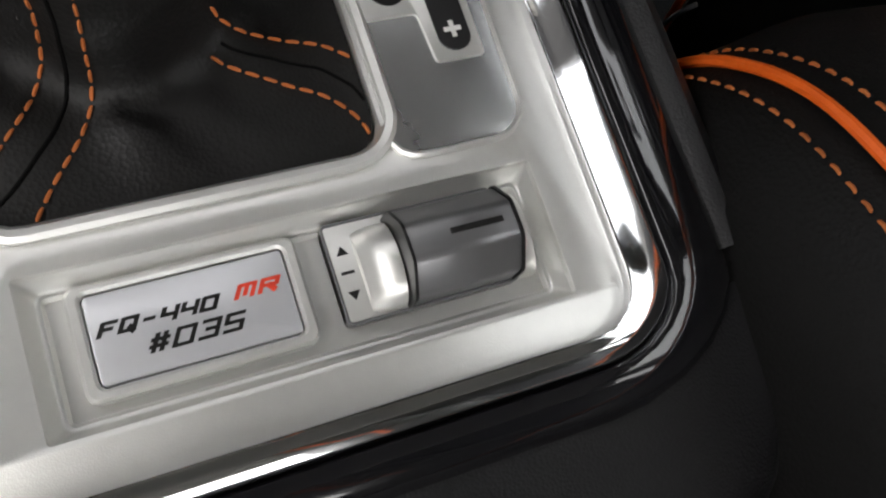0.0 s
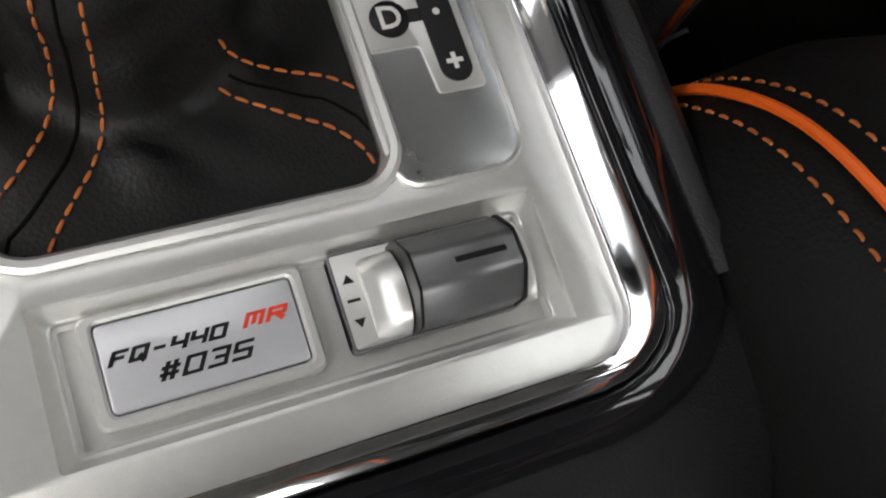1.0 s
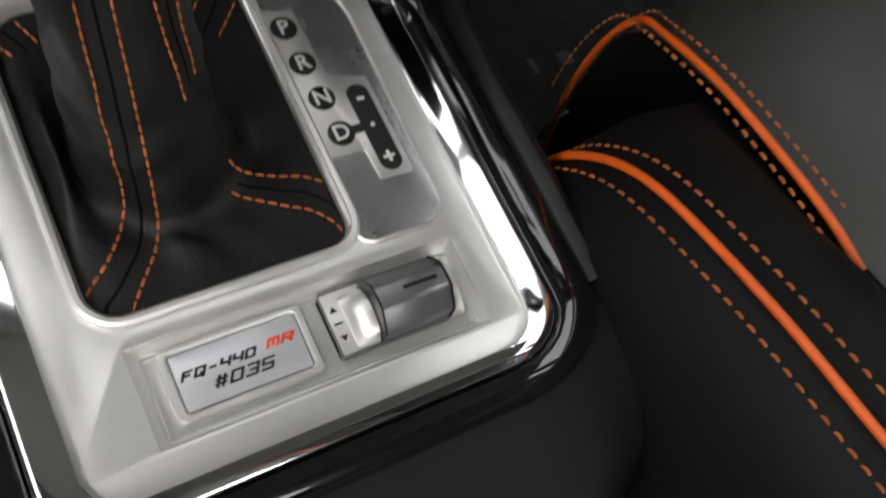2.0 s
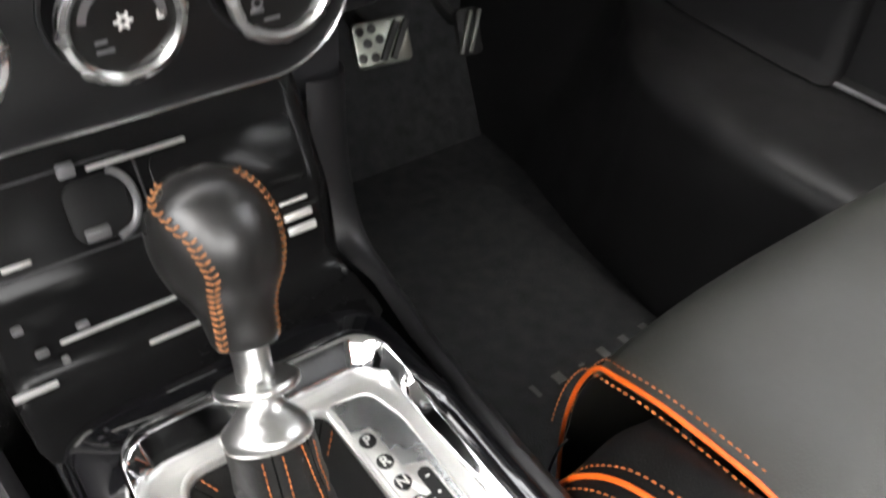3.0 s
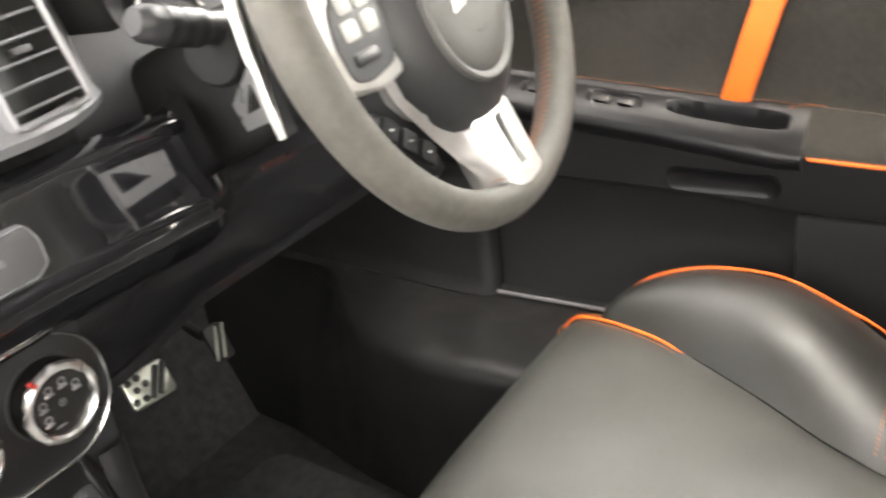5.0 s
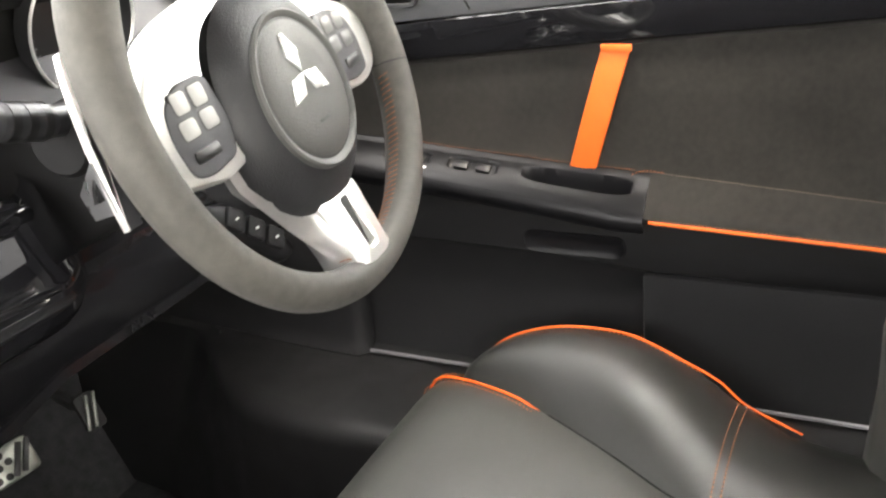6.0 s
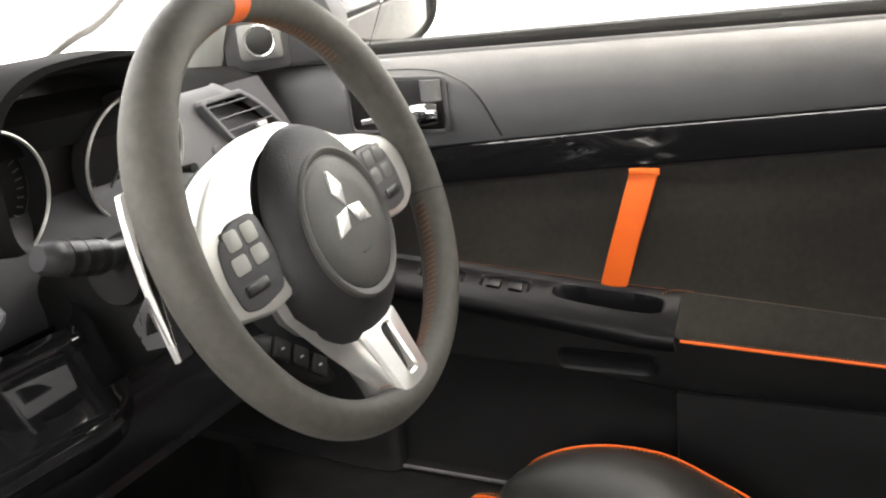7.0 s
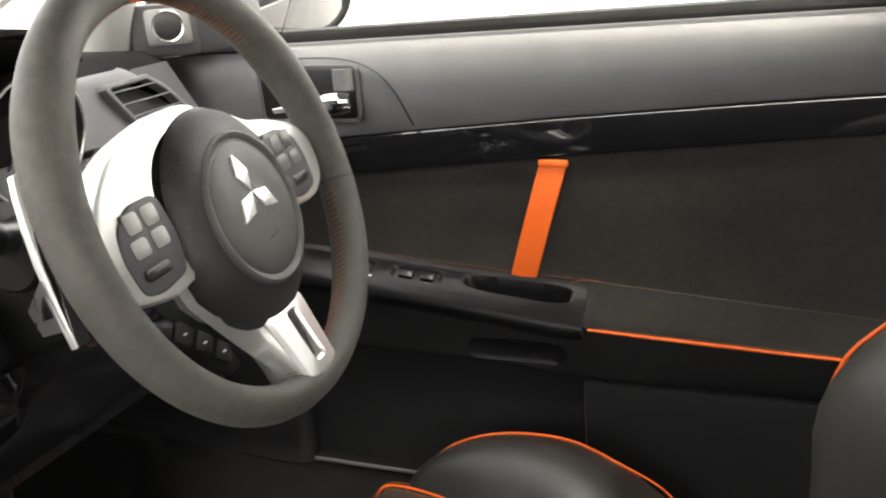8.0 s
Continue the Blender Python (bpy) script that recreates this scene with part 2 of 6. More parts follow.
def band(outer, inner, z0, z1, bevel=0.0006, bm=None):
    """A flat ring between two loops of equal length, from z0 to z1."""
    a, b = inset(outer, bevel), inset(inner, -bevel)
    return loft([up(outer, z0), up(outer, z1 - bevel), up(a, z1), up(b, z1), up(inner, z1 - bevel), up(inner, z0), up(outer, z0)], bm=bm)


def lathe(profile, n=32, bm=None, cap0=True, cap1=True):
    """A turned piece: profile rows (radius, z)."""
    rows = [[(r * math.cos(2 * math.pi * k / n), r * math.sin(2 * math.pi * k / n), z) for k in range(n)] for r, z in profile]
    return loft(rows, cap0=cap0, cap1=cap1, bm=bm)


def spline(pts, n):
    """A smooth run of n points through the given ones (Catmull-Rom, even in length)."""
    p = np.array([tuple(v) for v in pts], float)
    ext = np.vstack([2 * p[0] - p[1], p, 2 * p[-1] - p[-2]])
    fine = []
    for i in range(len(p) - 1):
        a, b, c, d = ext[i : i + 4]
        for t in np.linspace(0, 1, 16, endpoint=False):
            fine.append(0.5 * (2 * b + (c - a) * t + (2 * a - 5 * b + 4 * c - d) * t * t + (3 * b - a - 3 * c + d) * t**3))
    fine = np.array(fine + [p[-1]])
    run = np.r_[0, np.cumsum(np.linalg.norm(np.diff(fine, axis=0), axis=1))]
    want = np.linspace(0, run[-1], n)
    return [Vector([np.interp(s, run, fine[:, k]) for k in range(p.shape[1])]) for s in want]


def tube(pts, r, n=8, closed=False, bm=None, flat=1.0, side=None):
    """A rod along points; r: one radius or one a point. flat: its thickness across the side direction."""
    pts = [Vector(p) for p in pts]
    m = len(pts)
    rows = []
    hint = Vector(side) if side else Vector((0.13, 0.21, 0.97))
    for i, p in enumerate(pts):
        d = (pts[(i + 1) % m] - pts[i - 1]) if closed else (pts[min(i + 1, m - 1)] - pts[max(i - 1, 0)])
        d = d.normalized()
        if abs(d.dot(hint.normalized())) > 0.98:
            hint = Vector((0.9, 0.3, 0.1))
        a = (hint - d * d.dot(hint)).normalized()
        if not side:
            hint = a
        b = d.cross(a)
        q = r[i] if isinstance(r, (list, tuple)) else r
        rows.append([p + (a * math.cos(2 * math.pi * k / n) * flat + b * math.sin(2 * math.pi * k / n)) * q for k in range(n)])
    if closed:
        rows.append(rows[0])
    return loft(rows, cap0=not closed, cap1=not closed, bm=bm)


def box(x0, y0, z0, x1, y1, z1, bevel=0.002, seg=2, bm=None):
    own = bmesh.new()
    bmesh.ops.create_cube(own, size=1)
    bmesh.ops.scale(own, verts=own.verts, vec=(x1 - x0, y1 - y0, z1 - z0))
    bmesh.ops.translate(own, verts=own.verts, vec=((x0 + x1) / 2, (y0 + y1) / 2, (z0 + z1) / 2))
    if bevel:
        bmesh.ops.bevel(own, geom=own.edges[:], offset=bevel, segments=seg, profile=0.5, affect="EDGES")
    return join(bm, own) if bm else own


def join(bm, other):
    me = bpy.data.meshes.new("join")
    other.to_mesh(me)
    other.free()
    bm.from_mesh(me)
    bpy.data.meshes.remove(me)
    return bm


def moved(bm, m):
    bm.transform(m)
    return bm


def prism(loop, axis, a, b, bevel=0.002):
    """A plate whose outline lies across an axis: for "x" the loop is (y, z), for "y" (x, z)."""
    bm = slab(loop, 0, abs(b - a), bevel)
    lo = min(a, b)
    flip = b < a
    for v in bm.verts:
        p, q, h = v.co
        h = abs(b - a) - h if flip else h
        v.co = (lo + h, p, q) if axis == "x" else (p, lo + h, q)
    return bm


def sheet(rows, thick=0.0, bm=None):
    """An open skin of rows of points; thick: doubled along its normals."""
    own = loft(rows, closed=False)
    if thick:
        bmesh.ops.recalc_face_normals(own, faces=own.faces)
        bmesh.ops.solidify(own, geom=own.faces[:], thickness=thick)
    return join(bm, own) if bm else own


def letters(text, size, depth=0.0003, shear=0.0, width=1.0, bold=0.0, wide=0.0):
    """Raised lettering, centred on the origin, in the plane z = 0."""
    c = bpy.data.curves.new("text", "FONT")
    c.body, c.size, c.extrude, c.shear, c.offset = text, 1.0, depth / size, shear, bold / size
    c.align_x, c.align_y = "CENTER", "CENTER"
    c.resolution_u = 3
    ob = new("text", c)
    bpy.context.view_layer.update()
    me = bpy.data.meshes.new_from_object(ob.evaluated_get(bpy.context.evaluated_depsgraph_get()))
    bm = bmesh.new()
    bm.from_mesh(me)
    bmesh.ops.scale(bm, verts=bm.verts, vec=(size, size, size))
    if wide:
        xs = [v.co.x for v in bm.verts]
        width = wide / (max(xs) - min(xs))
    bmesh.ops.scale(bm, verts=bm.verts, vec=(width, 1, 1))
    bpy.data.objects.remove(ob)
    bpy.data.curves.remove(c)
    bpy.data.meshes.remove(me)
    return bm


def stitches(pts, length, r, lift=Vector((0, 0, 0)), skew=0.0, gap=0.35, bm=None):
    """A run of single thread stitches along points, each a small rounded bead; skew turns them across the run."""
    pts = [Vector(p) for p in pts]
    run = np.r_[0, np.cumsum([(b - a).length for a, b in zip(pts, pts[1:])])]
    arr = np.array([tuple(p) for p in pts])
    bm = bm or bmesh.new()
    n = max(1, int(run[-1] / length))
    for k in range(n):
        a, b = (k + gap / 2) * length, (k + 1 - gap / 2) * length
        p = Vector([np.interp(a, run, arr[:, c]) for c in range(3)])
        q = Vector([np.interp(b, run, arr[:, c]) for c in range(3)])
        side = (q - p).cross(lift).normalized() * skew if skew and lift.length else Vector()
        p, q = p - side, q + side
        mid = (p + q) / 2 + lift
        tube([p + lift * 0.2, p * 0.7 + mid * 0.3 + lift * 0.4, mid, q * 0.7 + mid * 0.3 + lift * 0.4, q + lift * 0.2], [r * 0.5, r * 0.9, r, r * 0.9, r * 0.5], 6, bm=bm)
    return bm


def ccw(loop):
    area = sum(loop[i - 1][0] * loop[i][1] - loop[i][0] * loop[i - 1][1] for i in range(len(loop)))
    return loop if area > 0 else loop[::-1]


def lerp(a, b, t):
    return a + (b - a) * t


def table(rows):
    """A smooth function through rows (x, y)."""
    xs, ys = zip(*sorted(rows))
    return lambda x: float(np.interp(x, xs, ys))

# ---- outside ----
solid("ground", sheet([[(-300, -300, -0.30), (300, -300, -0.30)], [(-300, 300, -0.30), (300, 300, -0.30)]]), CONCRETE, "pale concrete yard round the car", "ground", kind="structure")
solid("backdrop", box(9.0, -25, -0.3, 9.4, 25, 3.4, 0.02), RENDER_WALL, "white painted wall across the yard", "wall", kind="structure")

# ---- body shell ----
solid("floor", box(-0.74, -1.6, -0.05, 0.70, 1.0, -0.004, 0), CARPET, "black carpeted car floor", "floor", kind="structure")
solid("wall_front", sheet([[(-0.74, 0.72, -0.01), (0.74, 0.72, -0.01)], [(-0.74, 0.95, 0.22), (0.74, 0.95, 0.22)], [(-0.74, 0.98, 0.74), (0.74, 0.98, 0.74)]], 0.01), CARPET, "black carpeted firewall", "wall", kind="structure")
roof = [[(x, y, 1.13 + 0.03 * math.cos(x * 2) - 0.10 * max(0, y - 0.1) ** 2 - 0.08 * max(0, -y - 0.7) ** 2) for x in np.linspace(-0.58, 0.58, 9)] for y in np.linspace(0.42, -1.35, 12)]
solid("ceiling", sheet(roof, 0.03), CAR_PAINT, "grey cloth headlining", "ceiling", kind="structure")
solid("wall_rear", box(-0.74, -1.66, -0.05, 0.74, -1.6, 0.75, 0), CARPET, "black rear bulkhead", "wall", kind="structure")
solid("wall_left", box(-0.80, -1.6, -0.05, -0.74, 0.98, 0.75, 0.01), PLASTIC, "black passenger side trim", "wall", kind="structure")
solid("wall_right", box(0.745, 0.455, -0.05, 0.80, 1.0, 0.735, 0.004), PLASTIC, "black front body side", "wall", kind="structure")
for sx in (-1, 1):
    pil = spline([(sx * 0.725, 0.600, 0.70), (sx * 0.69, 0.564, 0.740), (sx * 0.665, 0.530, 0.829), (sx * 0.630, 0.490, 0.946), (sx * 0.58, 0.41, 1.12)], 16)
    solid("trim", tube(pil, 0.040, 14), PILLAR, "grey windscreen pillar trim", "pillar trim", kind="structure")
    solid("trim", tube(spline([(sx * 0.74, -0.40, 0.70), (sx * 0.70, -0.42, 0.95), (sx * 0.60, -0.44, 1.13)], 8), 0.055, 10), PLASTIC, "black centre pillar trim", "pillar trim", kind="structure")
    solid("trim", tube([(sx * 0.60, 0.41, 1.12), (sx * 0.60, -1.3, 1.12)], 0.04, 10), PLASTIC, "black roof rail trim", "roof rail", kind="structure")
    solid("trim", tube([(sx * 0.60, -1.30, 1.10), (sx * 0.70, -1.6, 0.74)], 0.06, 10), PLASTIC, "black rear pillar trim", "pillar trim", kind="structure")
solid("trim", tube([(-0.6, 0.41, 1.12), (0.6, 0.41, 1.12)], 0.024, 10), PLASTIC, "black windscreen header trim", "header trim", kind="structure")
SILL_X = table([(0.99, 0.672), (0.66, 0.668), (0.62, 0.655), (0.58, 0.628), (0.55, 0.600), (0.52, 0.574), (0.49, 0.552), (0.46, 0.537), (0.43, 0.527), (0.40, 0.521), (0.36, 0.517), (0.30, 0.516), (0.24, 0.518), (-1.4, 0.520)])
SILL_LOW = table([(0.99, 0.620), (0.62, 0.580), (0.50, 0.545), (0.46, 0.535), (0.34, 0.517), (0.24, 0.518), (-1.4, 0.520)])
SILL_Z = table([(0.99, 0.225), (0.62, 0.214), (0.50, 0.208), (0.44, 0.206), (0.34, 0.203), (-1.4, 0.201)])
solid("door_sill", loft([[(0.70, y, 0.0), (0.70, y, SILL_Z(y) - 0.004), (0.66, y, SILL_Z(y) + 0.003), (SILL_X(y) + 0.035, y, SILL_Z(y) + 0.004), (SILL_X(y) + 0.018, y, SILL_Z(y) + 0.003), (SILL_X(y) + 0.008, y, SILL_Z(y) - 0.001), (SILL_X(y) + 0.002, y, SILL_Z(y) - 0.008), (SILL_X(y) - 0.001, y, SILL_Z(y) - 0.022), (SILL_LOW(y) - 0.006, y, 0.10), (SILL_LOW(y) - 0.03, y, 0.0)] for y in np.concatenate([np.linspace(0.99, 0.66, 6), np.linspace(0.64, 0.24, 50), np.linspace(0.20, -1.4, 12)])], cap0=True), SILL, "black plastic door sill cover", "door sill", kind="structure", angle=80)
KICK_X = table([(0.346, 0.702), (0.349, 0.690), (0.356, 0.683), (0.40, 0.680), (0.52, 0.684), (0.70, 0.690), (0.99, 0.692)])
KICK_TOP = table([(0.34, 0.366), (0.46, 0.372), (0.52, 0.44), (0.99, 0.50)])
solid("kick_panel", sheet([[(KICK_X(y) + dx, y, lerp(SILL_Z(y) + 0.004, KICK_TOP(y), f)) for dx, f in ((-0.012, 0.0), (-0.004, 0.04), (0.0, 0.12), (0.003, 0.5), (0.005, 0.9), (0.012, 0.98), (0.030, 1.0))] for y in (0.346, 0.347, 0.349, 0.352, 0.356, 0.37, 0.40, 0.45, 0.50, 0.55, 0.60, 0.70, 0.85, 0.99)], 0.004), KICK, "black footwell kick panel", "kick panel", kind="structure", angle=80)
solid("windscreen_cowl", box(-0.75, 0.985, 0.45, 1.00, 1.20, 0.735, 0.01), RUBBER, "black panel below the windscreen", "cowl", kind="structure")

# ---- shift panel ----
TILT_Z = radians(5.4)
BEZ = Matrix.Translation((0, 0.165, 0.2763)) @ Matrix.Rotation(TILT_Z, 4, "X")


def bez(bm):
    return moved(bm, BEZ)


shift_panel = thing("gear_selector", (0, 0.165, 0.2763), "satin silver gear selector plate in a chrome frame", "gear selector")
N_C = 6
opening = rrect(-0.0500, -0.0465, 0.0255, 0.0560, (0.007, 0.012, 0.009, 0.008), N_C)
lip_out = inset(opening, -0.0035)
plate_out = rrect(-0.0650, -0.0935, 0.0630, 0.0660, (0.016, 0.016, 0.011, 0.011), N_C)
hole = rrect(-0.0460, -0.0845, 0.0530, -0.0550, 0.0012, N_C)


def plate_with_holes():
    """The plate as four runs round the boot opening and the switch recess."""
    bm = bmesh.new()
    z = 0.0
    c = bpy.data.curves.new("outline", "CURVE")
    c.dimensions, c.fill_mode = "2D", "BOTH"
    for loop in (plate_out, lip_out, hole):
        s = c.splines.new("POLY")
        s.points.add(len(loop) - 1)
        for q, p in zip(s.points, loop):
            q.co = (p[0], p[1], 0, 1)
        s.use_cyclic_u = True
    c.extrude, c.bevel_depth, c.bevel_resolution = 0.0012, 0.0005, 1
    ob = new("outline", c)
    bpy.context.view_layer.update()
    me = bpy.data.meshes.new_from_object(ob.evaluated_get(bpy.context.evaluated_depsgraph_get()))
    bm.from_mesh(me)
    bpy.data.objects.remove(ob)
    bpy.data.curves.remove(c)
    bpy.data.meshes.remove(me)
    bmesh.ops.translate(bm, verts=bm.verts, vec=(0, 0, -0.0017))
    return bm


part("plate", bez(plate_with_holes()), SILVER, shift_panel, "satin silver painted plate")
part("boot_lip", bez(loft([up(lip_out, -0.001), up(lip_out, 0.0012), up(inset(lip_out, 0.0010), 0.0019), up(inset(lip_out, 0.0024), 0.0016), up(opening, 0.0), up(opening, -0.012)])), SILVER, shift_panel)
# sloping walls and floor of the switch recess
floor_loop = rrect(-0.0422, -0.0815, 0.0502, -0.0582, 0.0012, N_C)
part("recess", bez(loft([up(hole, -0.0004), up(inset(hole, 0.0003), -0.0010), up(inset(floor_loop, -0.0010), -0.0057), up(inset(floor_loop, -0.0005), -0.0060), up(floor_loop, -0.0060), up(inset(floor_loop, 0.0004), -0.0064), up(inset(floor_loop, 0.0007), -0.0070)], cap1=True)), SILVER, shift_panel)
STROKES = {
    "F": ((0, 0, 0, 1), (0, 1, 1, 1), (0, 0.5, 0.8, 0.5)),
    "Q": ((0, 0, 0, 1), (0, 1, 1, 1), (1, 1, 1, 0), (0, 0, 1, 0), (0.6, 0.3, 1.05, -0.15)),
    "-": ((0.15, 0.5, 0.85, 0.5),),
    "4": ((0, 1, 0, 0.45), (0, 0.45, 1, 0.45), (1, 1, 1, 0)),
    "0": ((0, 0, 0, 1), (0, 1, 1, 1), (1, 1, 1, 0), (0, 0, 1, 0)),
    "M": ((0, 0, 0, 1), (0, 1, 1, 1), (1, 1, 1, 0), (0.5, 1, 0.5, 0.2)),
    "R": ((0, 0, 0, 1), (0, 1, 1, 1), (1, 1, 1, 0.5), (0, 0.5, 1, 0.5), (0.5, 0.5, 1, 0)),
    "#": ((0.25, 0, 0.25, 1), (0.75, 0, 0.75, 1), (0, 0.3, 1, 0.3), (0, 0.7, 1, 0.7)),
    "3": ((0, 1, 1, 1), (1, 1, 1, 0), (0, 0, 1, 0), (0.3, 0.5, 1, 0.5)),
    "5": ((1, 1, 0, 1), (0, 1, 0, 0.5), (0, 0.5, 1, 0.5), (1, 0.5, 1, 0), (1, 0, 0, 0)),
}


def square_letters(text, wide, high, lean=0.55):
    """Squared, slanting letters of flat strokes, centred on the origin."""
    bm = bmesh.new()
    step = wide / len(text)
    w = step * 0.66
    for k, ch in enumerate(text):
        for x0, y0, x1, y1 in STROKES[ch]:
            a, b = Vector((x0 * w, y0 * high)), Vector((x1 * w, y1 * high))
            d = (b - a).normalized()
            half = 0.00032 if abs(d.x) > 0.9 else 0.00045
            s = Vector((-d.y, d.x)) * half
            a, b = a - d * 0.00024, b + d * 0.00024
            quad = [a - s, b - s, b + s, a + s]
            quad = [(p.x + p.y * lean + k * step - wide / 2, p.y - high / 2) for p in quad]
            loft([up(quad, 0.0), up(quad, 0.00008)], cap0=True, cap1=True, bm=bm)
    return bm


badge_out = rrect(-0.0385, -0.0790, 0.0030, -0.0580, 0.0024, N_C)
badge_in = rrect(-0.0360, -0.0768, 0.0005, -0.0598, 0.0014, N_C)
part("badge_frame", bez(band(badge_out, badge_in, -0.0070, -0.0036)), SILVER, shift_panel)
badge = part("badge", bez(slab(inset(badge_in, 0.0004), -0.0070, -0.0040, 0.0004)), PLAQUE, shift_panel, "white and silver numbered badge")
for txt, x, y, m, w, hgt in (("FQ-440", -0.0236, -0.0668, BLACK, 0.0212, 0.0021), ("MR", -0.0057, -0.0662, RED, 0.0086, 0.0021), ("#035", -0.0181, -0.0713, BLACK, 0.0176, 0.0028)):
    part("lettering", bez(moved(square_letters(txt, w, hgt), Matrix.Translation((x, y, -0.00395)))), m, badge)
# the rocker switch beside the badge
switch_plate_out = rrect(0.0082, -0.0778, 0.0440, -0.0578, 0.0012, N_C)
part("switch_plate", bez(slab(switch_plate_out, -0.0070, -0.0040, 0.0005)), SILVER, shift_panel)
part("switch_gap", bez(band(switch_plate_out, inset(switch_plate_out, 0.0005), -0.0070, -0.0037, 0.0001)), DIAL, shift_panel)
cheek = []
for x, h in ((0.0135, 0.0004), (0.0150, 0.0022), (0.0175, 0.0046), (0.0200, 0.0050)):
    cheek.append([(x, -0.0685 + 0.0088 * math.cos(a), -0.0070 + (0.0045 + h) * max(0.0, math.sin(a)) ** 0.7) for a in np.linspace(0, math.pi, 13)])
part("switch_cheek", bez(loft(cheek, closed=False, cap0=True, cap1=True)), SILVER, shift_panel)
cheek2 = []
for x, h in ((0.0432, 0.0050), (0.0450, 0.0049), (0.0464, 0.0042), (0.0476, 0.0026), (0.0483, 0.0004)):
    cheek2.append([(x, -0.0685 + 0.0088 * math.cos(a), -0.0070 + (0.0045 + h) * max(0.0, math.sin(a)) ** 0.7) for a in np.linspace(0, math.pi, 13)])
part("switch_cheek", bez(loft(cheek2, closed=False, cap0=True, cap1=True)), SILVER, shift_panel)
dial_prof = roundpoly([(-0.0088, -0.006), (0.0088, -0.006), (0.0088, 0.0016), (0.0040, 0.0074), (-0.0030, 0.0078), (-0.0086, 0.0022)], 0.0012, 3)
dial_bm = loft([[(x, -0.0685 + p[0] * s, p[1] * s) for p in dial_prof] for x, s in ((0.0208, 0.97), (0.0212, 1.0), (0.0420, 1.0), (0.0424, 0.97))], cap0=True, cap1=True)
dial = part("rocker", bez(dial_bm), DIAL, shift_panel, "grey rocker with a black line")
part("rocker_gap", bez(loft([[(x, -0.0685 + p[0] * 1.05, p[1] * 1.03) for p in dial_prof] for x in (0.0203, 0.0209)], cap0=True, cap1=True)), BLACK, dial)
part("rocker_gap", bez(loft([[(x, -0.0685 + p[0] * 1.05, p[1] * 1.03) for p in dial_prof] for x in (0.0423, 0.0429)], cap0=True, cap1=True)), BLACK, dial)
part("mark", bez(moved(box(0.0290, -0.0006, -0.0002, 0.0398, 0.0006, 0.0002, 0.0001, 1), Matrix.Translation((0, -0.0677, 0.00765)) @ Matrix.Rotation(radians(-3), 4, "X"))), BLACK, dial)
for y, kind in ((-0.0636, 1), (-0.0678, 0), (-0.0722, -1)):
    loop = [(0.0098, y - 0.0003), (0.0124, y - 0.0003), (0.0124, y + 0.0003), (0.0098, y + 0.0003)] if not kind else [(0.0099, y - 0.0007 * kind), (0.0123, y - 0.0007 * kind), (0.0111, y + 0.0011 * kind)][:: kind]
    part("arrow" if kind else "dash", bez(slab(loop, -0.0042, -0.00385, 0.00005, steps=1)), BLACK, shift_panel)
# chrome frame: taller towards the front
frame_line = []
for a, b in zip(plate_out, list(plate_out[1:]) + [plate_out[0]]):
    n = max(1, int((Vector(b) - Vector(a)).length / 0.006))
    frame_line += [(lerp(a[0], b[0], k / n), lerp(a[1], b[1], k / n)) for k in range(n)]
def ring_at(d, h_rear, h_front, v_front, narrow=0.55):
    """A loop round the plate at distance d; at the front it rises into an upright rim, and it is narrower along the rear."""
    out = []
    for (x, y), (px, py) in zip(inset(frame_line, -d), frame_line):
        f = min(1, max(0, (py - 0.022) / 0.042))
        f = f * f * (3 - 2 * f)
        g = min(1, max(0, (-0.075 - y) / 0.02))
        y = lerp(y, py + (y - py) * narrow, g) if y < py else y
        if py > 0.052:
            y = lerp(y, v_front + (py - 0.066), f)
        x -= (x - px) * min(d, 0.0114) / d * 0.55 * f
        roll = 0.00045 * max(0, 1 - ((d - 0.0055) / 0.0039) ** 2) * g
        # the flat of the frame falls away more steeply towards the rear
        fall = -0.045 * min(1, max(0, -py / 0.05)) * max(0, min(d, 0.0106) - 0.0015) if d < 0.0114 else 0.0
        out.append((x, y, lerp(h_rear, h_front, f) + roll + fall))
    return out


FRAME = ((0.0003, -0.0040, -0.0040, 0.0663), (0.0003, 0.0020, 0.0014, 0.0663), (0.0005, 0.0026, 0.0026, 0.0668), (0.0007, 0.00268, 0.0036, 0.0672), (0.0010, 0.00262, 0.0044, 0.0676), (0.0015, 0.0025, 0.0054, 0.0682), (0.0035, 0.00218, 0.0081, 0.0704), (0.0055, 0.00186, 0.0108, 0.0726), (0.0075, 0.00154, 0.0133, 0.0747), (0.0092, 0.00127, 0.0156, 0.0766), (0.0098, 0.00115, 0.0164, 0.0776), (0.0101, 0.0009, 0.0168, 0.0790), (0.0106, 0.0001, 0.0169, 0.0815), (0.0111, -0.0012, 0.0164, 0.0830), (0.0114, -0.0024, 0.0140, 0.0834))
part("chrome_frame", bez(loft([ring_at(*r) for r in FRAME])), CHROME, shift_panel, "mirror-bright chrome frame", 40)
SURROUND = ((0.0114, -0.0020, 0.0115, 0.0834), (0.0119, -0.0004, 0.0122, 0.0842), (0.0126, 0.0002, 0.0118, 0.0850), (0.0150, 0.0001, 0.0105, 0.0880), (0.0200, -0.0008, 0.0075, 0.0940), (0.0250, -0.0022, 0.0040, 0.1010), (0.0285, -0.0048, 0.0000, 0.1080), (0.0300, -0.0085, -0.0040, 0.1130), (0.0305, -0.0140, -0.0100, 0.1160))
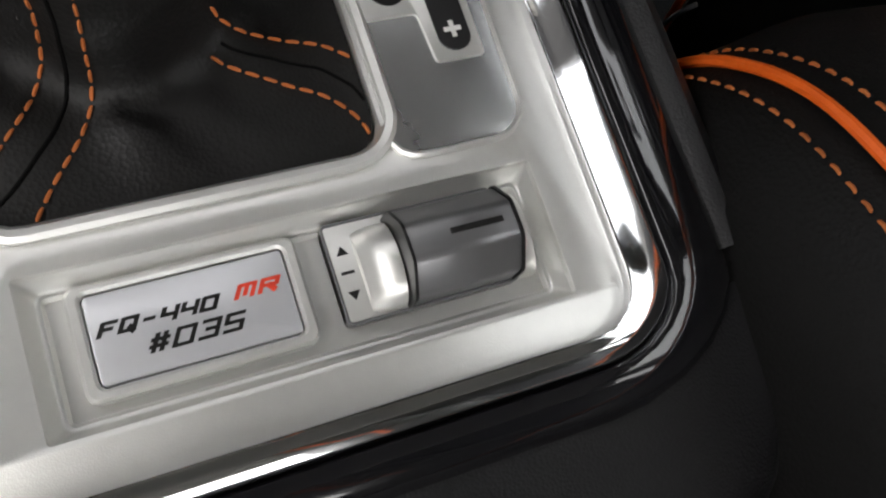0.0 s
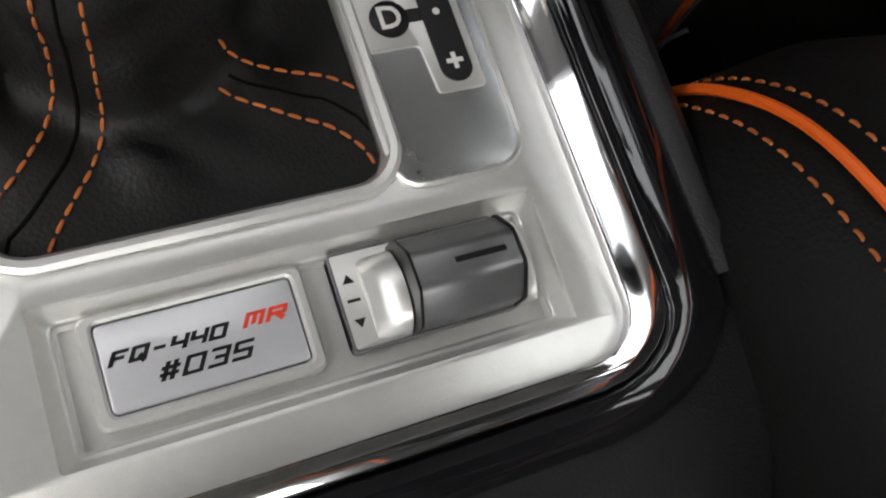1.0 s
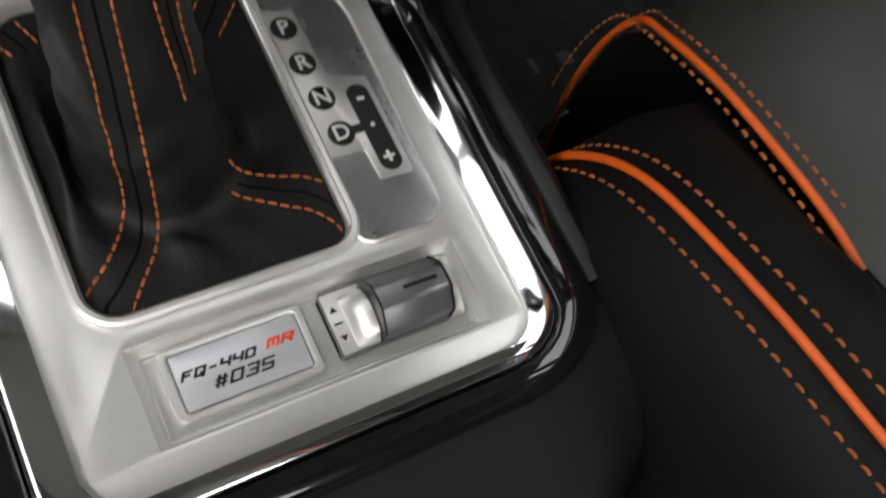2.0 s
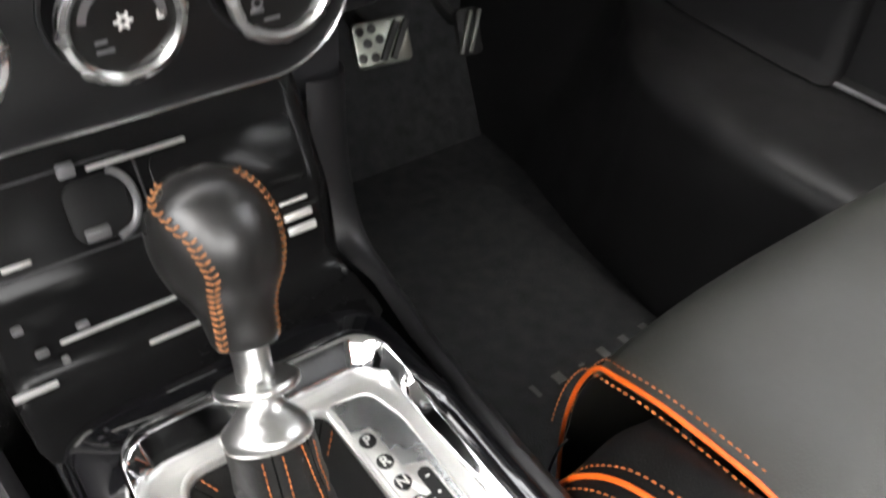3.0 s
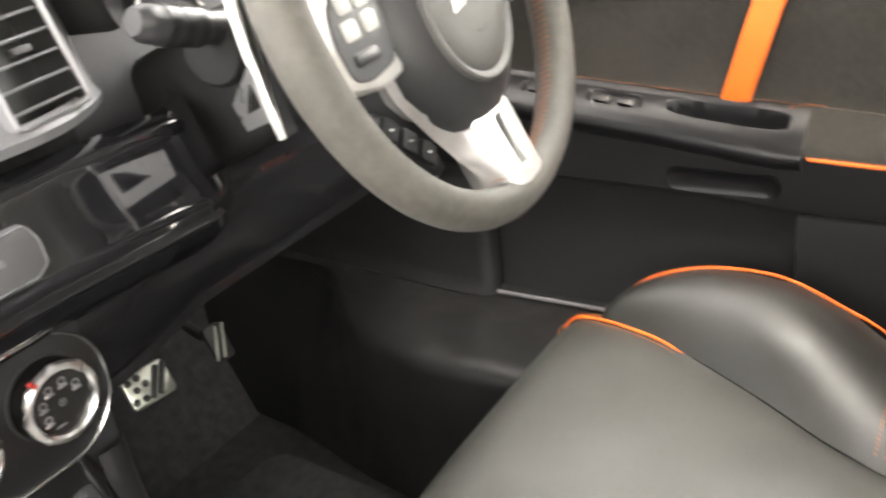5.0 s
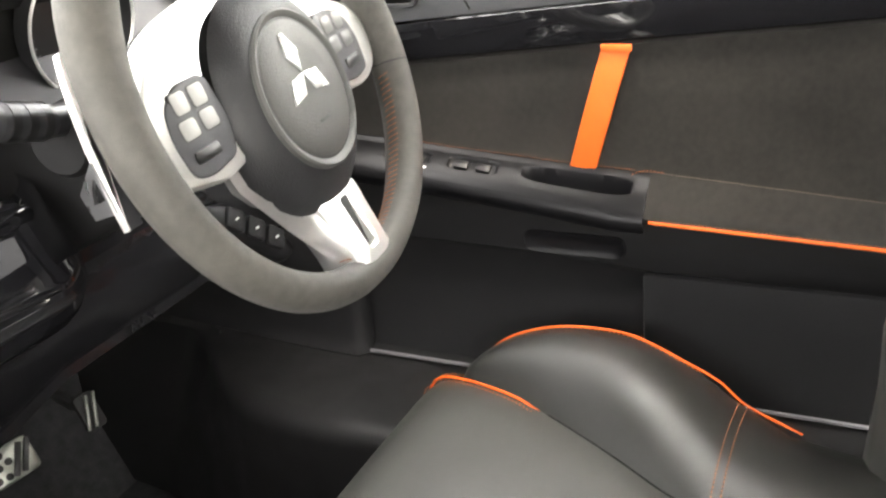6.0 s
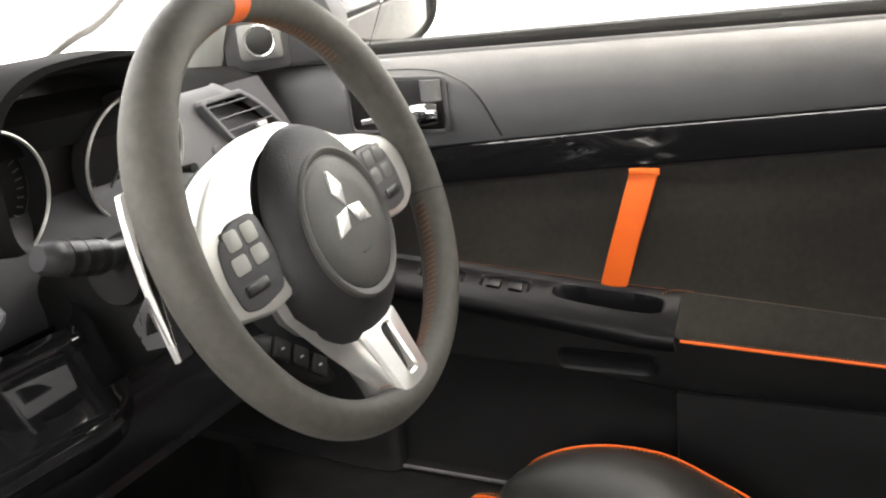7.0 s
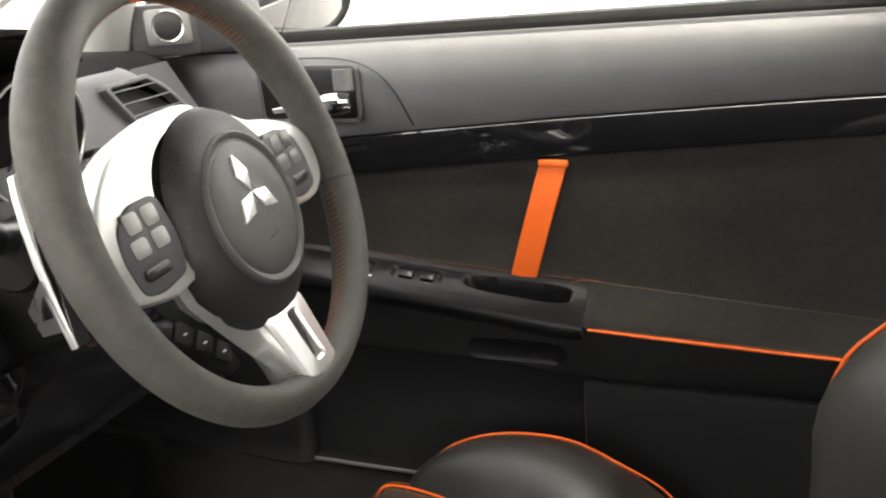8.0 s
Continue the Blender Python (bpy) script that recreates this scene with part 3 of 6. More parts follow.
part("surround", bez(loft([ring_at(*r) for r in SURROUND])), GLOSS, shift_panel, "glossy black surround", 60)
# gear position strip
strip_loop = roundpoly([(0.0262, -0.0492), (0.0500, -0.0492), (0.0545, -0.0450), (0.0560, 0.0300), (0.0500, 0.0525), (0.0262, 0.0560)], 0.006, 4)
part("strip_rim", bez(band(inset(strip_loop, -0.0012), inset(strip_loop, 0.0002), -0.001, 0.0013, 0.0006)), SILVER, shift_panel)
part("gear_strip", bez(slab(strip_loop, -0.0016, 0.0007, 0.0004)), SILVER_DARK, shift_panel, "recessed dull silver gear strip")
tag_loop = roundpoly([(0.0285, -0.0200), (0.0398, -0.0200), (0.0405, -0.0315), (0.0515, -0.0315), (0.0515, 0.0040), (0.0395, 0.0080), (0.0388, 0.0345), (0.0285, 0.0355)], 0.0012, 3)
tag = part("gear_tag", bez(slab(tag_loop, 0.0003, 0.0013, 0.0003)), SILVER, shift_panel)
for ch, x, y in (("P", 0.0332, 0.0278), ("R", 0.0338, 0.0138), ("N", 0.0345, 0.0002), ("D", 0.0352, -0.0132)):
    part("gear_disc", bez(moved(lathe([(0.0043, 0.0009), (0.0043, 0.0016), (0.0040, 0.0017)], 24), Matrix.Translation((x, y, 0)))), BLACK, tag)
    part("letter", bez(moved(letters(ch, 0.0074, 0.0001, 0, 1.0, 0.0001), Matrix.Translation((x, y, 0.0019)))), WHITE, tag)
part("gate", bez(slab(rrect(0.0424, -0.0297, 0.0496, 0.0020, 0.0034, 5), 0.0009, 0.0017, 0.0001, steps=1)), BLACK, tag)
part("gate", bez(slab(rrect(0.0375, -0.0146, 0.0450, -0.0116, 0.0003, 2), 0.0009, 0.00165, 0.0001, steps=1)), BLACK, tag)
for ch, y, s in (("+", -0.0254, 0.0070), ("-", -0.0028, 0.0080)):
    part("letter", bez(moved(letters(ch, s, 0.0001, 0, 1.0, 0.0002), Matrix.Translation((0.0460, y, 0.0019)))), WHITE, tag)
part("dot", bez(moved(lathe([(0.0008, 0.0016), (0.0008, 0.0019)], 12), Matrix.Translation((0.0458, -0.0132, 0)))), WHITE, tag)

# ---- gear lever with its gaiter ----
LEVER_AT = Vector((-0.0235, 0.179, 0.333))
LEVER_UP = Vector((0.10, 0.47, 0.87)).normalized()
LEVER_X = (Vector((1, 0, 0)) - LEVER_UP * LEVER_UP.x).normalized()
LEVER = Matrix.Translation(LEVER_AT) @ Matrix((LEVER_X, LEVER_UP.cross(LEVER_X), LEVER_UP)).transposed().to_4x4()
gear_lever = thing("gear_lever", (-0.02, 0.16, 0.28), "black leather gear knob on a steel stem with orange stitching", "gear lever")
part("skirt", moved(lathe([(0.0150, 0.000), (0.0182, 0.0022), (0.0190, 0.0048), (0.0183, 0.0078), (0.0145, 0.0115), (0.0105, 0.0152), (0.0088, 0.0190), (0.0088, 0.024)], 40), LEVER), SATIN_STEEL, gear_lever, "turned bright steel skirt")
part("collar", moved(lathe([(0.0088, 0.0225), (0.0165, 0.0238), (0.0175, 0.0250), (0.0175, 0.0268), (0.0165, 0.0280), (0.0080, 0.0285)], 40), LEVER), SATIN_STEEL, gear_lever)
part("stem", moved(lathe([(0.0080, 0.022), (0.0076, 0.034), (0.0080, 0.050)], 28), LEVER), SATIN_STEEL, gear_lever)
KNOB_PROF = [(0.0090, 0.0430), (0.0128, 0.0437), (0.0137, 0.048), (0.0143, 0.053), (0.0155, 0.0585), (0.0184, 0.065), (0.0223, 0.072), (0.0252, 0.082), (0.0255, 0.092), (0.0230, 0.1020), (0.0173, 0.1095), (0.0097, 0.1140), (0.0030, 0.1153)]
LEAN_X = Matrix.Translation((0.04 * 0.075, 0, 0)) @ Matrix(((1, 0, -0.075, 0), (0, 1, 0, 0), (0, 0, 1, 0), (0, 0, 0, 1)))
KNOB = LEVER @ LEAN_X
knob_fn = spline(KNOB_PROF, 30)
knob = part("knob", moved(lathe([(p[0], p[1]) for p in knob_fn], 40), KNOB), KNOB_LEATHER, gear_lever, "smooth black leather knob")
for seam in (table([(0.041, 204), (0.060, 224), (0.075, 240), (0.090, 233), (0.100, 212), (0.106, 190)]), table([(0.041, 330), (0.10, 319), (0.11, 316)]), table([(0.041, 95), (0.11, 88)])):
    for off in (-1, 1):
        bm = bmesh.new()
        for k in range(26):
            f = 1.5 + 23.0 * k / 25
            p = knob_fn[int(f)].lerp(knob_fn[int(f) + 1], f - int(f))
            w = radians(seam(p[1]))
            base = Vector((p[0] * math.cos(w), p[0] * math.sin(w), p[1]))
            tang = Vector((-math.sin(w), math.cos(w), 0))
            outw = Vector((math.cos(w), math.sin(w), 0))
            a, b = base + tang * 0.0003 * off, base + tang * 0.0027 * off + Vector((0, 0, 0.0013))
            tube([KNOB @ (a + outw * 0.0001), KNOB @ ((a + b) / 2 + outw * 0.0006), KNOB @ (b + outw * 0.0001)], [0.0004, 0.0005, 0.0004], 5, bm=bm)
        part("stitching", bm, KNOB_THREAD, knob)
# leather gaiter: from the opening up to the skirt, puffed and folded
def even(loop, n):
    pts = [Vector(p) for p in loop] + [Vector(loop[0])]
    run = np.r_[0, np.cumsum([(b - a).length for a, b in zip(pts, pts[1:])])]
    arr = np.array([tuple(p) for p in pts])
    return [Vector([np.interp(s, run, arr[:, c]) for c in range(2)]) for s in np.linspace(0, run[-1], n, endpoint=False)]


NB = 96
ring0 = [BEZ @ Vector((p.x, p.y, -0.003)) for p in even(inset(opening, 0.0003), NB)]
ring_angles = sorted((math.degrees(math.atan2((BEZ.inverted() @ p).y / 0.051 - 0.004 / 0.051, ((BEZ.inverted() @ p).x + 0.012) / 0.038)), k) for k, p in enumerate(ring0))
ring_deg = [w - 360 for w, k in ring_angles] + [w for w, k in ring_angles] + [w + 360 for w, k in ring_angles]
ring_pts = np.array([tuple(ring0[k]) for w, k in ring_angles] * 3)


def near(w, at, wide):
    """A soft bump round the angle at, in degrees."""
    d = (w - at + 180) % 360 - 180
    return math.exp(-((d / wide) ** 2))


def gaiter(w, t, lift=0.0):
    """A point of the gaiter: w degrees round it, t from the panel to the steel skirt. Flat and pleated by the panel, then a sleeve round the stem."""
    w = (w + 180) % 360 - 180
    c, s = math.cos(radians(w)), math.sin(radians(w))
    p = Vector([np.interp(w, ring_deg, ring_pts[:, k]) for k in range(3)])
    foot = BEZ @ Vector((-0.0180 + 0.0215 * c, 0.004 + 0.0250 * s, 0.0005))
    top = LEVER @ Vector((0.0184 * c, 0.0184 * s, 0.0035))
    outw = Vector((c, s, 0))
    roll = 0.0105 * near(w, 178, 42) + 0.0030 * near(w, -95, 26) + 0.0022 * near(w, -46, 12) - 0.0030 * near(w, -15, 22)
    mid = p.lerp(foot, 0.50) + Vector((0, 0, roll - 0.0035))
    toe = p.lerp(foot, 0.82) + Vector((0, 0, 0.25 * roll - 0.0030 - 0.0020 * near(w, 178, 50)))
    waist = foot.lerp(top, 0.45) + outw * (0.0012 * math.sin(3 * radians(w) + 0.6) - 0.0010)
    q = [p, mid, toe, foot + Vector((0, 0, 0.004)), waist, top]
    at = (0.0, 0.20, 0.34, 0.44, 0.72, 1.0)
    k = max(j for j in range(5) if t >= at[j] - 1e-9)
    f = (t - at[k]) / (at[k + 1] - at[k])
    a0, a1 = q[max(k - 1, 0)], q[min(k + 2, 5)]
    m0, m1 = (q[k + 1] - a0) * 0.5, (a1 - q[k]) * 0.5
    v = q[k] * (2 * f**3 - 3 * f * f + 1) + m0 * (f**3 - 2 * f * f + f) + q[k + 1] * (3 * f * f - 2 * f**3) + m1 * (f**3 - f * f)
    sleeve = min(1, max(0, (t - 0.42) / 0.2))
    crease = 0.0007 * math.sin(14 * t * math.pi + 2.0 * math.sin(2 * radians(w) + 0.4)) * sleeve * (1 - t) * 2 + 0.0009 * math.sin(5 * radians(w) + 9 * t) * math.sin(math.pi * t)
    flat = Vector((0, 0, 0.0007 * math.sin(11 * radians(w) + 8 * t) * (1 - sleeve) * math.sin(math.pi * min(1, t / 0.42))))
    return v + outw * (crease + lift * sleeve) + Vector((0, 0, lift * (1 - sleeve))) + flat


g_mesh = part("gaiter", loft([[gaiter(w, t) for w in np.linspace(-180, 180, 120, endpoint=False)] for t in np.linspace(0, 1, 46)]), GAITER, gear_lever, "folded black leather gaiter", 80)
# seams: pairs of thread lines that run from the panel's corners up the sleeve, as rows (t, degrees)
REAR_L = [(0.0, -140), (0.05, -141), (0.12, -137), (0.22, -133), (0.34, -131), (0.44, -130), (0.60, -128), (1.0, -124)], [(0.0, -127), (0.06, -126), (0.14, -121), (0.24, -114), (0.34, -109), (0.44, -107), (0.60, -104), (1.0, -98)]
REAR_R = [(0.0, -46), (0.04, -42), (0.12, -41), (0.24, -46.5), (0.37, -54)], [(0.0, -31), (0.10, -29), (0.22, -31.5), (0.34, -36.5), (0.46, -40.5)]
SLEEVE_R = [(0.70, -62), (0.82, -67), (1.0, -73)], [(0.72, -38), (0.84, -43), (1.0, -48)]
FRONT_L = [(0.02, 128), (0.16, 127)], [(0.02, 139), (0.16, 139)]
FRONT_R = [(0.02, 40), (0.20, 38)], [(0.02, 52), (0.20, 53)]
for pair in (REAR_L, REAR_R, SLEEVE_R, FRONT_L, FRONT_R):
    lines = [table(rows) for rows in pair]
    lo, hi = max(pair[0][0][0], pair[1][0][0]) + 0.01, min(pair[0][-1][0], pair[1][-1][0]) - 0.01
    for rows, line in zip(pair, lines):
        ts = np.linspace(rows[0][0] + 0.01, rows[-1][0] - 0.01, 60)
        soft = np.convolve(np.pad([line(t) for t in ts], 4, mode="edge"), np.ones(9) / 9, mode="valid")
        run = [gaiter(w, t, 0.0003) for w, t in zip(soft, ts)]
        outw = Vector((math.cos(radians(rows[0][1])), math.sin(radians(rows[0][1])), 0.9)).normalized()
        part("stitching", stitches(run, 0.0036, 0.00040, outw * 0.0003, gap=0.26), THREAD, g_mesh)
    part("seam", tube([gaiter((lines[0](t) + lines[1](t)) / 2, t, -0.0002) for t in np.linspace(lo, hi, 50)], 0.0005, 5), SEAM_SHADE, g_mesh)


# ---- centre console ----
console = thing("center_console", (0, 0.0, 0.0), "black plastic centre console between the seats", "console")


def console_side(sx):
    """The side skin of the console, its upper edge rolled over, rising to the dash at the front."""
    run = [(0.0835, 0.2540), (0.10, 0.2555), (0.13, 0.2578), (0.156, 0.2590), (0.20, 0.2570), (0.24, 0.2548), (0.262, 0.2550), (0.294, 0.2612), (0.3185, 0.2676), (0.336, 0.2790), (0.3470, 0.3010), (0.3530, 0.3300), (0.3550, 0.3650), (0.3555, 0.3800)]
    wide = table([(0.08, 0.1040), (0.156, 0.1060), (0.217, 0.1150), (0.27, 0.1215), (0.31, 0.1245), (0.345, 0.1260), (0.36, 0.1260)])
    pts = spline([(y, z, 0) for y, z in run], 60)
    rows = []
    for i, p in enumerate(pts):
        d = (pts[min(i + 1, 59)] - pts[max(i - 1, 0)]).normalized()
        inw = Vector((d.y, -d.x, 0))
        y, z = p.x, p.y
        f = min(1, max(0, (y - 0.30) / 0.045))
        x = wide(y)
        row = []
        for dx, dn in ((-0.0160 - 0.012 * f, -0.0070), (-0.0120 - 0.010 * f, -0.0105), (-0.0085 - 0.005 * f, -0.0112), (-0.0050 - 0.002 * f, -0.0090), (-0.0022, -0.0052), (0.0, 0.0), (0.0012, 0.006), (0.0022, 0.016)):
            row.append((sx * (x + dx), y + inw.x * dn * lerp(1, 0.7, f), z + inw.y * dn * lerp(1, 0.7, f)))
        row.append((sx * (x + 0.010), y + inw.x * 0.06 * f + 0.10 * f, lerp(0.14, max(0.2, z - 0.08), f)))
        row.append((sx * (x + 0.018), y + 0.16 * f, 0.0))
        rows.append(row)
    return sheet(rows)


for sx in (1, -1):
    part("side_panel", console_side(sx), CONSOLE_EDGE, console, "charcoal plastic side with a rolled edge")
end_loop = [(-0.1035, -0.0822), (0.1035, -0.0822), (0.1050, -0.0900)] + [(0.1052 * math.copysign(abs(math.cos(a)) ** 0.9, math.cos(a)), -0.097 - 0.0640 * abs(math.sin(a)) ** 0.9) for a in np.linspace(0, math.pi, 33)] + [(-0.1050, -0.0900)]
end_loop = [tuple(p) for p in even(end_loop[::-1], 90)]
block = []
for dn, h in ((-0.006, -0.250), (-0.004, -0.120), (-0.001, -0.040), (0.0, -0.0240), (0.0012, -0.0170), (0.0040, -0.0110), (0.0075, -0.0078), (0.0110, -0.0066), (0.0140, -0.0064), (0.0300, -0.0068)):
    block.append(up(inset(end_loop, dn), h))
part("rear_deck", moved(loft(block, cap1=True), Matrix.Translation((0, 0.165, 0.2763)) @ Matrix.Rotation(TILT_Z, 4, "X")), CONSOLE, console)
part("inner_tray", box(-0.088, 0.045, 0.225, 0.088, 0.33, 0.254, 0.002), PLASTIC, console)
# the black face between the shift panel and the heater controls
fas = [(0.262, 0.279), (0.280, 0.2815), (0.298, 0.2840), (0.308, 0.292), (0.3125, 0.310), (0.318, 0.332), (0.330, 0.352), (0.346, 0.378), (0.356, 0.392)]
fas_pts = spline([(y, z, 0) for y, z in fas], 30)
part("front_fascia", sheet([[(x, p.x + back, p.y) for x, back in [(-0.096, 0.050), (-0.0945, 0.014), (-0.0920, 0.003), (-0.0880, 0.0)] + [(v, 0.0) for v in np.linspace(-0.080, 0.080, 7)] + [(0.0880, 0.0), (0.0920, 0.003), (0.0945, 0.014), (0.096, 0.050)]] for p in fas_pts]), FACE_GLOSS, console, "black face below the heater controls")
FACE = Matrix.Translation((0, 0.3185, 0.3330)) @ Matrix.Rotation(radians(58.7), 4, "X")
tray = thing("ashtray", (0, 0.305, 0.31), "black ashtray and lighter drawer with bright trim lines", "ashtray")
lid_o, lid_i = rrect(-0.0925, 0.0090, -0.0050, 0.0520, 0.008, 5), rrect(-0.0912, 0.0103, -0.0063, 0.0507, 0.0067, 5)
part("drawer_frame", moved(band(lid_o, lid_i, -0.006, 0.0010, 0.0004), FACE), PLASTIC, tray)
part("drawer_front", moved(slab(lid_i, -0.006, -0.0005, 0.0010), FACE), TRAY_BLACK, tray)
part("drawer_grip", tube([FACE @ Vector((p[0], p[1], 0.0014)) for p in spline([(-0.0240, 0.0120, 0), (-0.0165, 0.0150, 0), (-0.0120, 0.0215, 0), (-0.0105, 0.0290, 0), (-0.0120, 0.0370, 0), (-0.0165, 0.0430, 0), (-0.0200, 0.0450, 0)], 20)], 0.0021, 8), DIAL, tray, "light grey grip edge")
part("drawer_grip", moved(slab(rrect(-0.0440, 0.0130, -0.0140, 0.0440, 0.008, 5), -0.003, 0.0012, 0.0012), FACE), TRAY_BLACK, tray)
part("drawer_front", moved(slab(rrect(0.000, 0.0080, 0.082, 0.0460, 0.008, 5), -0.006, 0.0008, 0.0010), FACE), FACE_GLOSS, tray)
for k, z in enumerate((0.3325, 0.3240, 0.3160)):
    part("bright_rib", moved(box(-0.0085, -0.0012, -0.0022 if k else -0.001, 0.0085, 0.0012, 0.0022 if k else 0.001, 0.0006), Matrix.Translation((0.0683 + 0.0010 * k, 0.3175 - 0.0024 * k, z)) @ Matrix.Rotation(radians(-24), 4, "X")), SILVER, tray, "bright metal rib")
for x0, x1, y, z in ((-0.0664, -0.0064, 0.3112, 0.3048), (-0.0265, 0.0017, 0.3035, 0.2886), (-0.0284, 0.0221, 0.3430, 0.3744)):
    part("bright_line", box(x0, y - 0.0016, z - 0.0008, x1, y + 0.0008, z + 0.0010, 0.0003), SILVER, tray)

for x0, x1, y, z in ((-0.0800, -0.0662, 0.3268, 0.3450), (-0.0950, -0.0735, 0.3040, 0.2875)):
    part("bright_line", box(x0, y - 0.0016, z - 0.0016, x1, y + 0.0008, z + 0.0018, 0.0004), SILVER, tray)
# small grey blocks added in place of bright reflections on the black face
for x, y, z, w, h in ((-0.0830, 0.3135, 0.3205, 0.0050, 0.0036), (-0.0760, 0.3085, 0.3060, 0.0060, 0.0030), (-0.0670, 0.3060, 0.2985, 0.0034, 0.0040), (-0.0545, 0.3112, 0.3110, 0.0060, 0.0032), (-0.0400, 0.3345, 0.3830, 0.0080, 0.0070), (-0.0335, 0.3275, 0.3480, 0.0120, 0.0060)):
    part("reflection_tab", box(x - w / 2, y - 0.0030, z - h / 2, x + w / 2, y + 0.0010, z + h / 2, 0.0008), DIAL, tray, "small grey block standing in for a reflection")

# ---- heater controls ----
climate = thing("climate_panel", (0, 0.335, 0.45), "black heater control panel with three round dials", "climate panel")
pan = rrect(-0.1290, 0.3870, 0.1290, 0.4930, 0.0500, 10)
part("faceplate", prism(inset(pan, 0.0020), "y", 0.370, 0.3535, 0.001), FACE_PLASTIC, climate)
ring_bm = band(pan, inset(pan, 0.0024), 0, 0.008, 0.0009)
for v in ring_bm.verts:
    x, z, h = v.co
    v.co = (x, 0.3590 - h, z)
part("bright_edge", ring_bm, STEEL, climate, "thin polished metal edge")


def ticks(r0, r1, a0, a1, n, w=0.0005):
    bm = bmesh.new()
    for k in range(n):
        a = radians(lerp(a0, a1, k / max(1, n - 1)))
        d, s = Vector((math.cos(a), math.sin(a), 0)), Vector((-math.sin(a), math.cos(a), 0)) * w
        join(bm, loft([[d * r0 - s, d * r1 - s, d * r1 + s, d * r0 + s], [d * r0 - s + Vector((0, 0, 0.0004)), d * r1 - s + Vector((0, 0, 0.0004)), d * r1 + s + Vector((0, 0, 0.0004)), d * r0 + s + Vector((0, 0, 0.0004))]], cap0=True, cap1=True))
    return bm


def arc_band(r0, r1, a0, a1, n=24, h=0.0004):
    lo, hi = [], []
    for k in range(n + 1):
        a = radians(lerp(a0, a1, k / n))
        lo.append((r0 * math.cos(a), r0 * math.sin(a)))
        hi.append((r1 * math.cos(a), r1 * math.sin(a)))
    bm = bmesh.new()
    A = [bm.verts.new((p[0], p[1], h)) for p in lo]
    B = [bm.verts.new((p[0], p[1], h)) for p in hi]
    for k in range(n):
        bm.faces.new((A[k], A[k + 1], B[k + 1], B[k]))
    return bm


def notch(k, r, z):
    """The grip notches round the dial's outer edge."""
    return (0.0007 if (k // 2) % 6 == 0 else 0.0) if 0.005 < z < 0.0198 and r > 0.026 else 0.0


